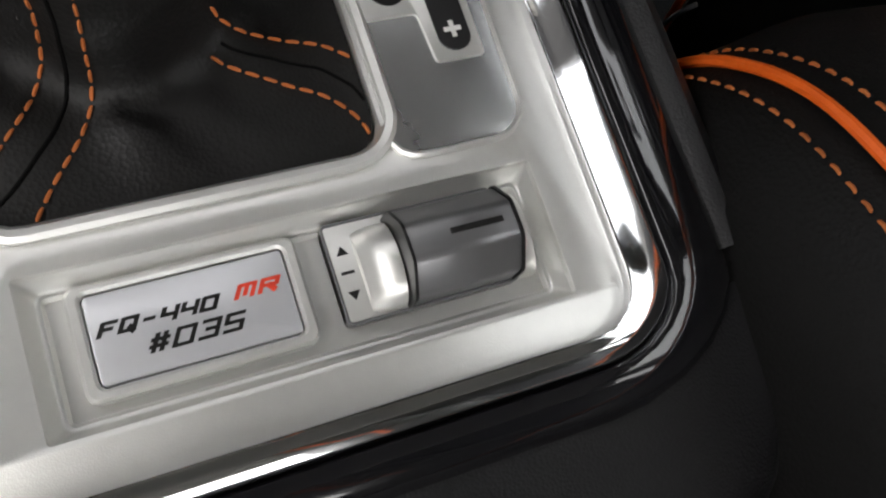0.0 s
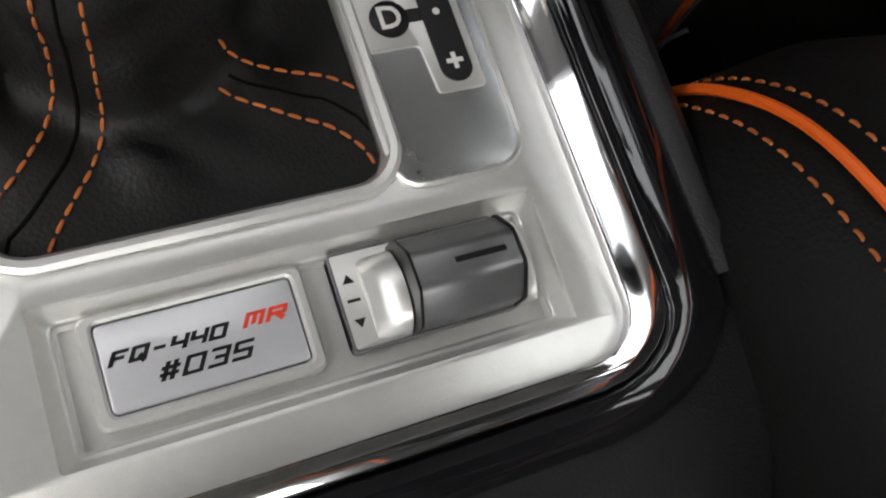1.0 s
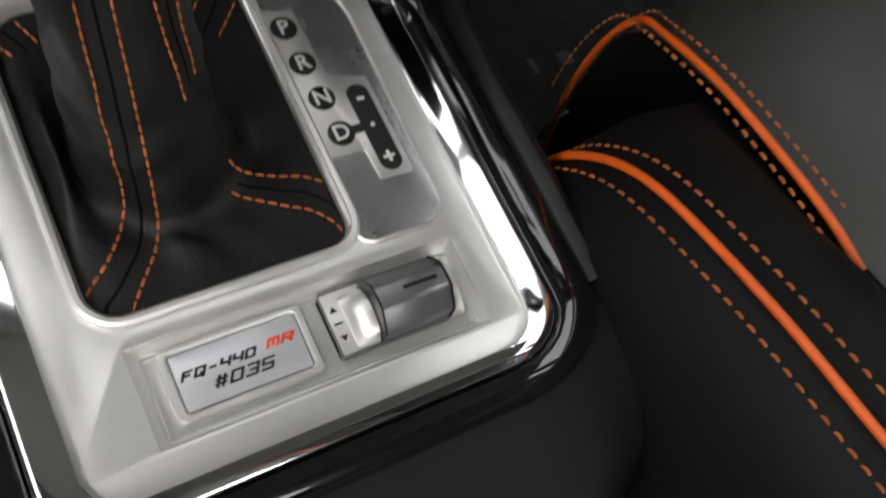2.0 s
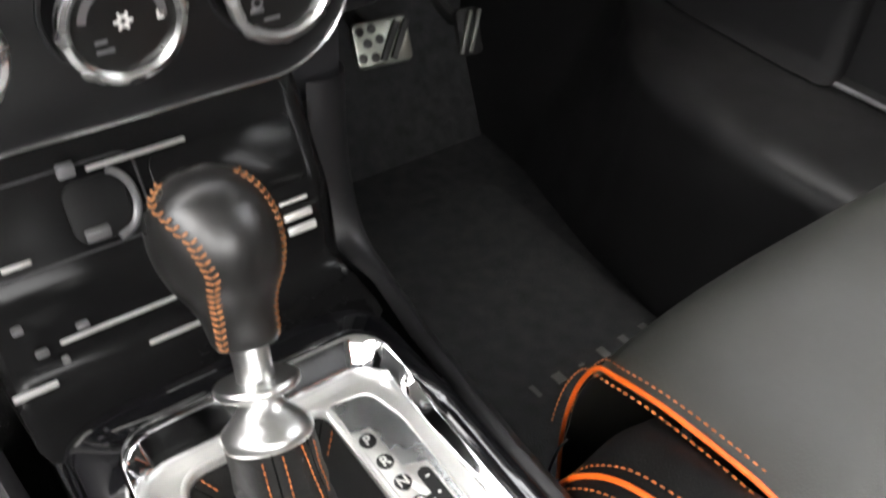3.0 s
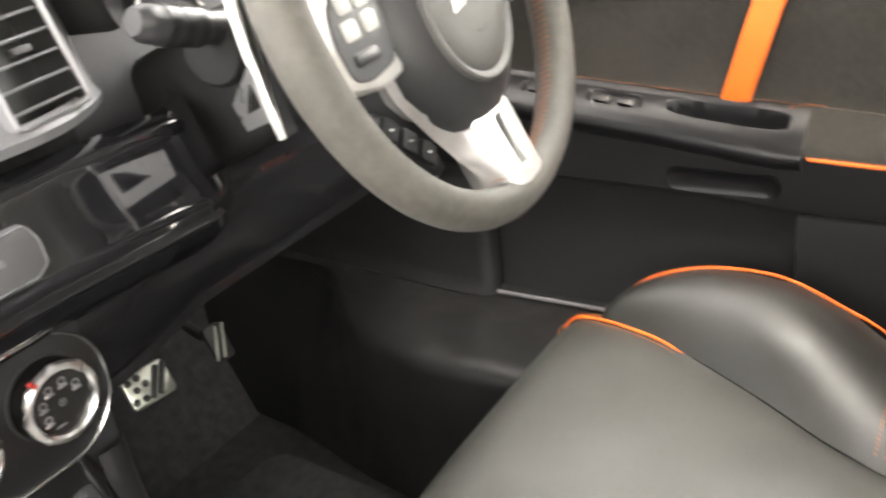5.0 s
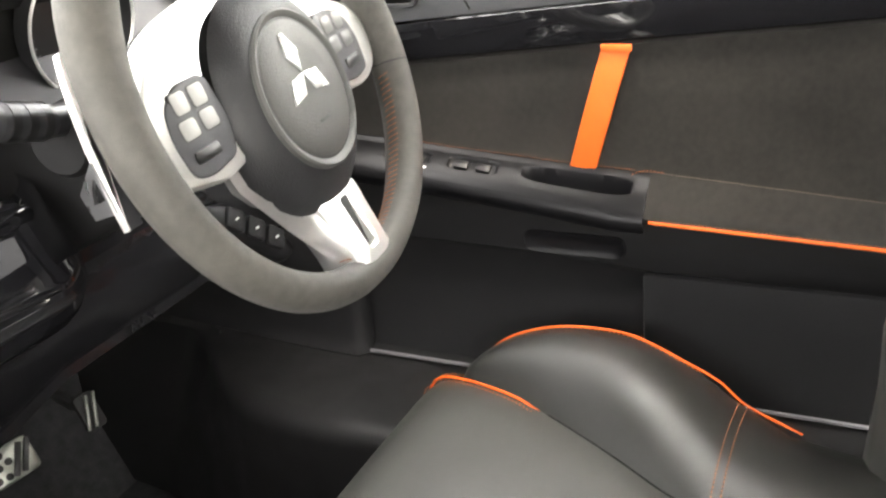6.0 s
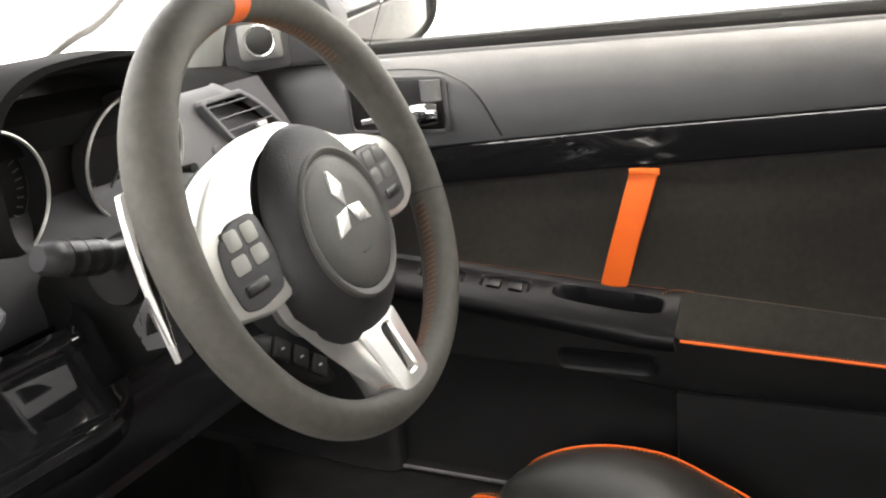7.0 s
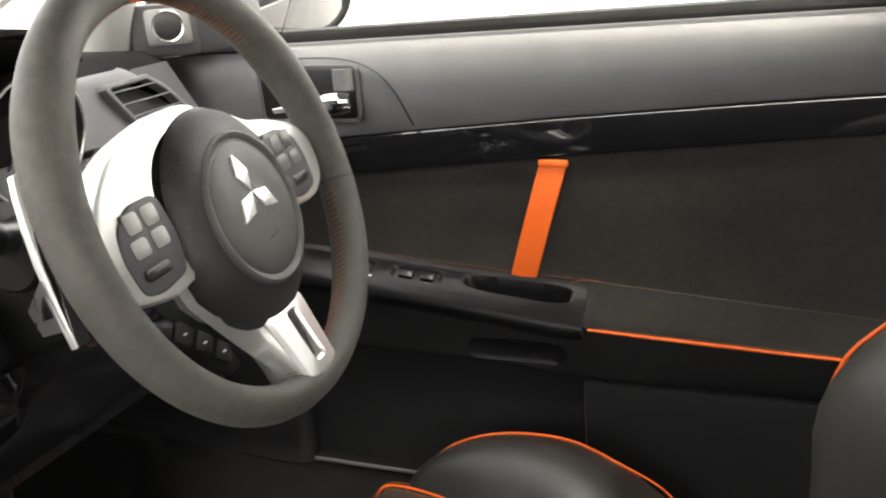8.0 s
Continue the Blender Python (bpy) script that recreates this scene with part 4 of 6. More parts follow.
def heater_dial(x, kind):
    m = Matrix.Translation((x, 0.3535, 0.4465)) @ Matrix.Scale(1.04, 4) @ Matrix.Rotation(radians(90), 4, "X")
    t = part("dial", moved(lathe([(0.0312, 0.0), (0.0308, 0.0016), (0.0300, 0.0016), (0.0296, 0.0)], 56, cap0=False, cap1=False), m), PLASTIC, climate, "black dial well")
    rim = []
    for r, z in ((0.0282, 0.0146), (0.0290, 0.0158), (0.0290, 0.0180), (0.0278, 0.0198), (0.0250, 0.0203), (0.0230, 0.0187), (0.0226, 0.0160)):
        rim.append([((r + notch(k, r, z)) * math.cos(2 * math.pi * k / 96), (r + notch(k, r, z)) * math.sin(2 * math.pi * k / 96), z) for k in range(96)])
    # the ring's side is coloured near black to stand in for shadow
    part("barrel", moved(lathe([(0.0284, 0.001), (0.0287, 0.010), (0.0284, 0.0152)], 56, cap0=False, cap1=False), m), TRIM_BLACK, t, "dial side blackened for its shade")
    part("ring", moved(loft(rim), m), DIAL_RING, t, "notched chrome ring")
    part("cap", moved(lathe([(0.0230, 0.012), (0.0229, 0.0162), (0.0160, 0.0165), (0.0040, 0.0166)], 48), m), BLACK, t)
    up_z = Matrix.Translation((0, 0, 0.0167))
    pa = {"temp": 88, "mode": 124, "fan": 100}[kind]
    part("pointer", moved(moved(box(-0.0016, 0.0262, 0.0140, 0.0016, 0.0298, 0.0203, 0.0004), Matrix.Rotation(radians(pa - 90), 4, "Z")), m), RED_DULL, t, "red pointer")
    if kind == "temp":
        part("scale", moved(moved(arc_band(0.0158, 0.0196, -5, 172), up_z), m), DIAL, t)
        tagged(part("icon", moved(moved(join(ticks(0.0012, 0.0042, 0, 300, 6, 0.0006), arc_band(0.0020, 0.0028, 0, 360)), up_z), m), WHITE, t), kind="stuff")
        part("icon", moved(moved(box(0.0150, -0.0026, 0, 0.0182, 0.0016, 0.0004, 0.0001, 1), up_z), m), WHITE, t)
        for yy, w in ((-0.0080, 0.0034), (-0.0125, 0.0050)):
            part("caption", moved(moved(box(-0.0135, yy, 0, -0.0135 + w * 1.6, yy + 0.0016, 0.0003, 0.0001, 1), up_z), m), DIAL, t)
    if kind == "fan":
        tagged(part("scale", moved(moved(ticks(0.0150, 0.0192, -20, 175, 15, 0.0009), up_z), m), DIAL, t), kind="stuff")
        tagged(part("icon", moved(moved(ticks(0.0008, 0.0038, 45, 315, 4, 0.0010), up_z), m), DIAL, t), kind="stuff")
    if kind == "mode":
        for a in (205, 160, 118, 75, 30):
            q = Matrix.Rotation(radians(a), 4, "Z") @ Matrix.Translation((0.0150, 0, 0)) @ Matrix.Rotation(radians(-a), 4, "Z")
            icon = moved(join(arc_band(0.0013, 0.0023, 0, 360, 12), box(-0.0026, -0.0037, 0, 0.0024, -0.0020, 0.0004, 0.0001, 1)), Matrix.Diagonal((1.4, 1.4, 1, 1)))
            tagged(part("icon", moved(moved(icon, up_z @ q), m), DIAL, t), kind="stuff")
        tagged(part("icon", moved(moved(join(arc_band(0.0022, 0.0030, 0, 360, 16), ticks(0, 0.0018, 0, 240, 3, 0.0004)), up_z), m), DIAL, t), kind="stuff")
        part("caption", moved(moved(box(-0.0105, -0.0165, 0, -0.0020, -0.0148, 0.0003, 0.0001, 1), up_z), m), DIAL, t)


heater_dial(-0.0800, "fan")
heater_dial(-0.0005, "temp")
heater_dial(0.0790, "mode")

# ---- dashboard ----
dash = thing("dashboard", (0, 0.5, 0.3), "black dashboard with a glossy trim band", "dashboard")


def extrude_x(profile, x0, x1, n=2, bend=None, close=False, thick=0.0):
    """A skin: profile rows (y, z) run along x; bend(x) moves it (dy, dz)."""
    rows = []
    for x in np.linspace(x0, x1, n):
        dy, dz = bend(x) if bend else (0, 0)
        rows.append([(x, y + dy, z + dz) for y, z in profile])
    return loft(rows, closed=close, cap0=close, cap1=close) if close else sheet(rows, thick)


def prof(pts, n=16):
    return [(p.x, p.y) for p in spline([(y, z, 0) for y, z in pts], n)]


# upper pad right across, under the windscreen
part("top_pad", extrude_x(prof([(0.415, 0.735), (0.40, 0.755), (0.41, 0.772), (0.45, 0.782), (0.60, 0.780), (0.97, 0.745)], 20), -0.72, 0.70, 24, lambda x: (0.03 * (abs(x) / 0.7) ** 3 + 0.045 * min(1, max(0, (x - 0.44) / 0.06)), -0.028 * (abs(x) / 0.7) ** 2 - 0.006 * min(1, max(0, (x - 0.44) / 0.06)))), DASH_TOP, dash, "matt black upper pad")
# graphite centre stack round screen and vents
cs = prof([(0.318, 0.6255), (0.312, 0.632), (0.322, 0.640), (0.338, 0.690), (0.352, 0.735), (0.375, 0.755), (0.42, 0.765)], 18)
def stack_bend(x):
    return 5.4 * max(0, abs(x) - 0.11) ** 2, 0


stack = extrude_x(cs, -0.20, 0.100, 9, stack_bend)
join(stack, extrude_x(cs, 0.166, 0.196, 4, stack_bend))
join(stack, extrude_x([p for p in cs if p[1] < 0.641], 0.100, 0.166, 5, stack_bend))
join(stack, extrude_x([p for p in cs if p[1] > 0.722], 0.100, 0.166, 5, stack_bend))
part("centre_fascia", stack, FASCIA, dash, "graphite grey centre stack")
part("fascia_cheek", loft([[(0.196, y + 0.045, z) for y, z in cs], [(0.215, y + 0.075, z) for y, z in cs], [(0.218, y + 0.16, z) for y, z in cs]], closed=False), FASCIA, dash)
# glossy band across the dash
band_line = prof([(0.352, 0.4940), (0.322, 0.5040), (0.2990, 0.5200), (0.2882, 0.5360), (0.2862, 0.5450), (0.2871, 0.5540), (0.2899, 0.5600), (0.2946, 0.5700), (0.2993, 0.5800), (0.3040, 0.5900), (0.3082, 0.5990), (0.3116, 0.6045), (0.3160, 0.6085), (0.3225, 0.6112), (0.332, 0.6140)], 72)


def band_bend(x):
    """The band turns away towards the passenger; by the driver it runs on nearly straight and turns in at its end."""
    return 2.2 * max(0, -x - 0.10) ** 2 - 0.066 * max(0, x - 0.085) + 14.0 * max(0, x - 0.205) ** 2


rows = [[(x, y + band_bend(x), z) for y, z in band_line] for x in np.linspace(-0.70, 0.30, 121)]
band_bm = sheet(rows)
part("gloss_band", band_bm, GLOSS, dash, "piano black trim band")
# driver's knee panel below the band
kn = prof([(0.385, 0.535), (0.358, 0.505), (0.357, 0.470), (0.370, 0.432), (0.391, 0.401), (0.42, 0.390), (0.75, 0.43)], 40)
part("knee_panel", extrude_x(kn, 0.122, 0.68, 14, lambda x: (1.2 * max(0, min(x, 0.28) - 0.10) ** 2, 0.0)), KNEE, dash, "glossy black knee panel")
kn2 = prof([(0.352, 0.585), (0.352, 0.60), (0.37, 0.66), (0.415, 0.735)], 10)
part("driver_panel", extrude_x(prof([(0.345, 0.500), (0.34, 0.53), (0.345, 0.590)], 6), 0.20, 0.68, 12, lambda x: (0.052, 0.0)), KNEE, dash)
part("driver_panel", extrude_x(kn2, 0.20, 0.68, 12, lambda x: (0.052, 0.0)), DASH_DARK, dash)
part("side_cheek", prism([(0.385, 0.27), (0.75, 0.2), (0.75, 0.44), (0.42, 0.44), (0.38, 0.51), (0.366, 0.505), (0.368, 0.40)], "x", 0.118, 0.130, 0.004), PLASTIC, dash)
part("side_cheek", prism([(0.385, 0.27), (0.75, 0.2), (0.75, 0.44), (0.42, 0.44), (0.38, 0.51), (0.366, 0.505), (0.368, 0.40)], "x", -0.130, -0.118, 0.004), PLASTIC, dash)
part("lower_face", box(-0.128, 0.362, 0.36, 0.128, 0.38, 0.515, 0.003), PLASTIC, dash)
part("glove_side", box(-0.70, 0.40, 0.30, -0.114, 0.60, 0.74, 0.02), PLASTIC, dash)

# hazard switch row
hazard = thing("switch_row", (0.02, 0.30, 0.575), "grey row of switches with a red hazard triangle", "switch row")
sw = roundpoly([(-0.0820, 0.5605), (0.0660, 0.5612), (0.0757, 0.5660), (0.0788, 0.5800), (0.0748, 0.5908), (-0.0820, 0.5908)], 0.003, 4)
part("bezel", prism(inset(sw, 0.0004), "y", 0.312, 0.2950, 0.0006), LOWER_PLASTIC, hazard)
rim_bm = band(sw, inset(sw, 0.0008), -0.010, 0.0010, 0.0003)
for v in rim_bm.verts:
    v.co = (v.co.x, 0.2950 - v.co.z, v.co.y)
part("rim", rim_bm, FASCIA, hazard, "thin grey outer rim")
for x0, x1 in ((-0.0806, -0.0462), (-0.0452, 0.0138), (0.0148, 0.0800)):
    loop = rrect(x0, 0.5618, x1, 0.5896, 0.0015, 4) if x1 < 0.07 else roundpoly([(0.0148, 0.5620), (0.0656, 0.5626), (0.0744, 0.5668), (0.0774, 0.5799), (0.0737, 0.5896), (0.0148, 0.5896)], 0.0022, 4)
    part("button", prism(loop, "y", 0.300, 0.2932, 0.0012), BUTTON, hazard)
tri_out = [(-0.0235, 0.5705), (-0.0105, 0.5705), (-0.0170, 0.5820)]
tri_in = inset(tri_out, 0.0022)
tri_bm = band(tri_out, tri_in, 0, 0.0006, 0.0001)
for v in tri_bm.verts:
    v.co = (v.co.x, 0.2934 - v.co.z, v.co.y)
part("hazard_mark", tri_bm, RED, hazard, "red hazard triangle")
part("caption", box(0.0305, 0.2926, 0.5752, 0.0512, 0.2934, 0.5790, 0.0002), KEY_DARK, hazard)
part("lamp", moved(lathe([(0.0022, 0.0), (0.0022, 0.0006), (0.0012, 0.0010)], 16), Matrix.Translation((-0.0520, 0.2936, 0.576)) @ Matrix.Rotation(radians(90), 4, "X")), WHITE, hazard)

# the row lies back along the slope of the band
for ob in hazard.children:
    for v in ob.data.vertices:
        v.co.y += 0.47 * (v.co.z - 0.575) - 0.0035

# screen unit
nav = thing("screen_unit", (0, 0.335, 0.69), "dark screen unit with a column of keys", "screen unit")
NV = Matrix.Translation((0, 0.324, 0.6390)) @ Matrix.Rotation(radians(90 - 17), 4, "X")
part("body", moved(slab(rrect(-0.0930, 0.000, 0.0860, 0.1050, 0.005, 4), -0.01, 0.0030, 0.0015), NV), FACE_GLOSS, nav)
part("screen", moved(slab(rrect(-0.0800, 0.0205, 0.0555, 0.1000, 0.002, 3), 0.0, 0.0036, 0.0005), NV), SCREEN, nav, "grey unlit screen")
part("lower_bar", moved(slab(rrect(-0.0800, 0.0140, 0.0640, 0.0195, 0.001, 3), 0.0, 0.0046, 0.0008), NV), SILVER, nav, "bright bar under the screen")
for k in range(5):
    y = 0.028 + k * 0.0145
    key = part("key", moved(slab(rrect(0.0620, y, 0.0810, y + 0.0115, 0.0015, 3), 0.0, 0.0046, 0.0008), NV), BUTTON, nav)
    part("key_mark", moved(slab(rrect(0.0680, y + 0.0048, 0.0750, y + 0.0066, 0.0005, 2), 0.0040, 0.0049, 0.0001, steps=1), NV), WHITE, key)
part("eject_key", moved(slab(rrect(-0.0080, 0.0020, 0.0330, 0.0105, 0.001, 3), 0.0, 0.0042, 0.0008), NV), BUTTON, nav)
part("eject_mark", moved(slab(rrect(0.0020, 0.0045, 0.0280, 0.0080, 0.001, 3), 0.0038, 0.0046, 0.0002), NV), DIAL, nav)
part("corner_piece", moved(slab(roundpoly([(0.0440, 0.0120), (0.0480, 0.0050), (0.0540, 0.0050), (0.0560, 0.0130)], 0.001, 3), 0.0, 0.0060, 0.001), NV), SILVER, nav)
part("corner_piece", moved(slab(roundpoly([(0.0600, 0.0130), (0.0640, 0.0040), (0.0810, 0.0040), (0.0800, 0.0090), (0.0680, 0.0150)], 0.001, 3), 0.0, 0.0060, 0.0015), NV), SILVER, nav)


def air_vent(name, m, w, h, n, label, frame_mat, shear=0.0, tab=(0.0, 0.0)):
    m = m @ Matrix(((1, shear, 0, 0), (0, 1, 0, 0), (0, 0, 1, 0), (0, 0, 0, 1)))
    v = thing(name, m.translation, label, "air vent", "dashboard air vents")
    outer, inner = rrect(-w / 2, -h / 2, w / 2, h / 2, 0.006, 4), rrect(-w / 2 + 0.004, -h / 2 + 0.004, w / 2 - 0.004, h / 2 - 0.004, 0.003, 4)
    part("frame", moved(band(outer, inner, -0.02, 0.002, 0.001), m), frame_mat, v)
    part("duct", moved(loft([up(inset(inner, 0.0004), -0.0008), up(inset(inner, 0.0004), -0.030)], cap1=True), m), BLACK, v)
    for k in range(n):
        y = lerp(-h / 2 + 0.004, h / 2 - 0.004, (k + 0.5) / n)
        part("slat", moved(moved(box(-w / 2 + 0.004, -0.0009, -0.0055, w / 2 - 0.004, 0.0009, 0.0, 0.0006), Matrix.Translation((0, y, -0.003))), m), ARM_PLASTIC, v)
        # paler rod along the slat's front, painted for the light caught there
        part("slat_glint", moved(tube([(-w / 2 + 0.004, y, -0.0025), (w / 2 - 0.004, y, -0.0025)], 0.0011, 6), m), FASCIA, v)
    part("thumb_tab", moved(moved(box(-0.008, -0.0035, -0.004, 0.008, 0.0015, 0.0025, 0.001), Matrix.Translation((tab[0], tab[1], 0))), m), SILVER if "side" in label else PLASTIC, v)
    return v


air_vent("air_vent", Matrix.Translation((0.1330, 0.3350, 0.682)) @ Matrix.Rotation(radians(12), 4, "Z") @ Matrix.Rotation(radians(90 - 17), 4, "X"), 0.072, 0.094, 6, "black slatted centre air vent in the grey stack", FASCIA)

VENT_LINE = spline([(0.0198, 0.0262, 0), (0.0426, 0.0105, 0), (0.0600, -0.0090, 0), (0.0720, -0.0250, 0), (0.0800, -0.0420, 0)], 14)
VENT_RIGHT = table([(p.y, p.x) for p in VENT_LINE])


def side_vent(m):
    """The vent at the end of the dash: a leaning outline, curved along its outer side, with four slats."""
    v = thing("air_vent", m.translation, "black slatted side air vent at the end of the dash", "air vent", "dashboard air vents")
    line = VENT_LINE
    outline = [(-0.0060, -0.0420), (-0.0464, 0.0255)] + [(p.x, p.y) for p in line]
    outline = roundpoly(ccw(outline), 0.0025, 3)
    part("frame", moved(band(inset(outline, -0.0045), inset(outline, 0.0012), -0.012, 0.0006, 0.0012), m), DASH_GREY, v)
    part("duct", moved(loft([up(inset(outline, 0.0004), -0.0010), up(inset(outline, 0.0004), -0.045)], cap1=True), m), SEAM_SHADE, v)
    right = VENT_RIGHT
    left = table([(-0.0420, -0.0060), (0.0255, -0.0464)])
    for y in (0.0195, 0.0050, -0.0095, -0.0240, -0.0380):
        a, b = (left(y) + 0.001, y, -0.0050), (right(y) - 0.001, y - 0.0006, -0.0050)
        part("slat", moved(tube([a, b], 0.0045, 8, flat=0.22, side=(0, 1, 0)), m), ARM_PLASTIC, v)
        # paler rod in front of each slat imitates its lit edge
        part("slat_glint", moved(tube([(a[0], a[1], -0.0006), (b[0], b[1], -0.0006)], 0.0008, 6), m), FASCIA, v)
    part("thumb_tab", moved(box(0.0250, -0.0180, -0.002, 0.0420, -0.0115, 0.0034, 0.0014), m), SILVER, v, "bright thumb tab")
    return v


SIDE_VENT = Matrix.Translation((0.5797, 0.4230, 0.7025)) @ Matrix.Rotation(radians(3), 4, "Z") @ Matrix.Rotation(radians(90 - 16), 4, "X")
side_vent(SIDE_VENT)
# rounded dash end by the door, its outer edge curving down along the door
END_X = table([(0.56, 0.716), (0.60, 0.710), (0.63, 0.700), (0.66, 0.682), (0.69, 0.656), (0.71, 0.634), (0.73, 0.606), (0.742, 0.588), (0.76, 0.570)])
rows = []
for z, back in [(q, 0.0) for q in np.linspace(0.56, 0.732, 64)] + [(0.737, 0.002), (0.740, 0.005), (0.741, 0.009), (0.7395, 0.013), (0.730, 0.016)]:
    y = 0.430 + 0.287 * (min(z, 0.734) - 0.70) + back
    row = [(lerp(0.440, END_X(z), f), y + 0.012 * max(0, f - 0.82) ** 2 / 0.03, z) for f in np.linspace(0, 1, 72)]
    x1, y1, z1 = row[-1]
    rows.append(row + [(x1 + 0.003, y1 + 0.003, z1 - 0.001), (x1 + 0.0045, y1 + 0.008, z1 - 0.002), (x1 + 0.005, y1 + 0.040, z1 - 0.003)])
end_bm = sheet(rows)
to_vent = SIDE_VENT.inverted()


def in_vent(p):
    """Whether a point of the dash end lies behind the vent's opening."""
    q = to_vent @ p
    return -0.0395 < q.y < 0.0235 and lerp(-0.0060, -0.0464, (q.y + 0.0420) / 0.0675) + 0.001 < q.x < VENT_RIGHT(q.y) - 0.001


bmesh.ops.delete(end_bm, geom=[f for f in end_bm.faces if in_vent(f.calc_center_median())], context="FACES")
part("end_panel", end_bm, DASH_GREY, dash, "grey dash end panel")
part("lamp_switch", moved(lathe([(0.0075, 0.0), (0.0075, 0.004), (0.0060, 0.0055)], 20), Matrix.Translation((0.5345, 0.4235, 0.6743)) @ Matrix.Rotation(radians(90 - 16), 4, "X")), DASH_GREY, dash)

# ---- instruments ----
cluster = thing("instrument_cluster", (0.338, 0.42, 0.70), "black instrument cluster under a deep hood", "instrument cluster")
hood = []
for k in range(29):
    a = radians(lerp(205, 38, k / 28))
    c, s = math.cos(a), math.sin(a)
    cc, ss = (abs(c) ** 0.65) * (1 if c > 0 else -1), (abs(s) ** 0.75) * (1 if s > 0 else -0.5)
    hood.append([(0.322 + (hw + d) * cc, y, 0.700 + (hh + d) * ss) for y, d, hw, hh in ((0.350, -0.003, 0.110, 0.100), (0.342, 0.001, 0.110, 0.100), (0.346, 0.006, 0.111, 0.100), (0.40, 0.010, 0.128, 0.098), (0.52, 0.010, 0.150, 0.090))])
part("hood", sheet(hood), DASH_TOP, cluster)
hood_in = [[p[0], (lerp(p[0][0], 0.322, -0.16), 0.40, lerp(p[0][2], 0.700, 0.06)), (lerp(p[0][0], 0.322, -0.24), 0.440, lerp(p[0][2], 0.700, 0.10))] for p in hood]
part("hood_lining", sheet(hood_in), PLASTIC, cluster)
part("face", box(0.19, 0.436, 0.61, 0.485, 0.446, 0.79, 0.004), BLACK, cluster)
for x in (0.243, 0.411):
    m = Matrix.Translation((x, 0.430, 0.704)) @ Matrix.Rotation(radians(90 + 12), 4, "X") @ Matrix.Diagonal((1.11, 1.11, 1, 1))
    g = part("gauge", moved(lathe([(0.0520, 0.0), (0.0500, 0.002), (0.0060, 0.002)], 48), m), BLACK, cluster, "round black gauge")
    part("well", moved(lathe([(0.0525, 0.0), (0.0540, 0.014), (0.0550, 0.0195), (0.0560, 0.0195), (0.0555, 0.0)], 56, cap0=False, cap1=False), m), PLASTIC, g)
    part("ring", moved(lathe([(0.0546, 0.0190), (0.0552, 0.0205), (0.0562, 0.0212), (0.0572, 0.0205), (0.0576, 0.0190)], 56, cap0=False, cap1=False), m), SILVER, g, "thin bright gauge ring")
    tagged(part("scale", moved(moved(ticks(0.040, 0.046, -40, 220, 27, 0.0006), Matrix.Translation((0, 0, 0.0024))), m), DIAL, g), kind="stuff")
    part("needle", moved(moved(box(-0.0008, -0.006, 0.004, 0.0008, 0.040, 0.006, 0.0003), Matrix.Rotation(radians(142), 4, "Z")), m), DIAL, g)
part("trip_knob", tube([(0.474, 0.436, 0.667), (0.472, 0.415, 0.672), (0.472, 0.400, 0.6735)], [0.0040, 0.0040, 0.0055], 12), BLACK, cluster)

# ---- steering wheel ----
WC = Vector((0.3413, 0.1561, 0.6779))
W_TILT = 18.1
# local: x right, y up the wheel, z towards the driver
COLUMN = Matrix.Translation(WC) @ Matrix.Rotation(radians(3.8), 4, "Z") @ Matrix.Rotation(radians(90 - W_TILT), 4, "X")
WHEEL = COLUMN @ Matrix.Rotation(radians(1.8), 4, "Z")
wheel = thing("steering_wheel", WC, "grey suede steering wheel with silver spokes and an orange top mark", "steering wheel")
RR, RT = 0.1660, 0.0167


def rim_arc(a0, a1, n=40, fat=1.0):
    rows = []
    for k in range(n + 1):
        a = radians(lerp(a0, a1, k / n))
        thick = 1.0 + 0.10 * math.exp(-(((math.degrees(a) % 360) - 150) / 14) ** 2) + 0.10 * math.exp(-(((math.degrees(a) % 360) - 30) / 14) ** 2) - 0.17 * math.exp(-(((math.degrees(a) % 360) - 268) / 40) ** 2) - 0.07 * math.exp(-(((math.degrees(a) % 360) - 212) / 26) ** 2)
        c, s = math.cos(a), math.sin(a)
        rows.append([((RR + RT * fat * thick * math.cos(b)) * c, (RR + RT * fat * thick * math.cos(b)) * s, RT * fat * thick * 1.04 * math.sin(b)) for b in np.linspace(0, 2 * math.pi, 20, endpoint=False)])
    return rows


for a0, a1 in ((93.6, 344.7), (345.3, 446.4)):
    part("rim_cover", moved(loft(rim_arc(a0, a1, 100), cap0=True, cap1=True), WHEEL), SUEDE, wheel, "worn grey suede rim cover", 60)
part("top_mark", moved(loft(rim_arc(86.3, 93.7, 6, 1.012), cap0=True, cap1=True), WHEEL), ORANGE, wheel, "orange top centre mark", 60)
part("rim_core", moved(loft(rim_arc(0, 360, 72, 0.975)[:-1] + rim_arc(0, 360, 72, 0.975)[:1]), WHEEL), RUBBER, wheel)
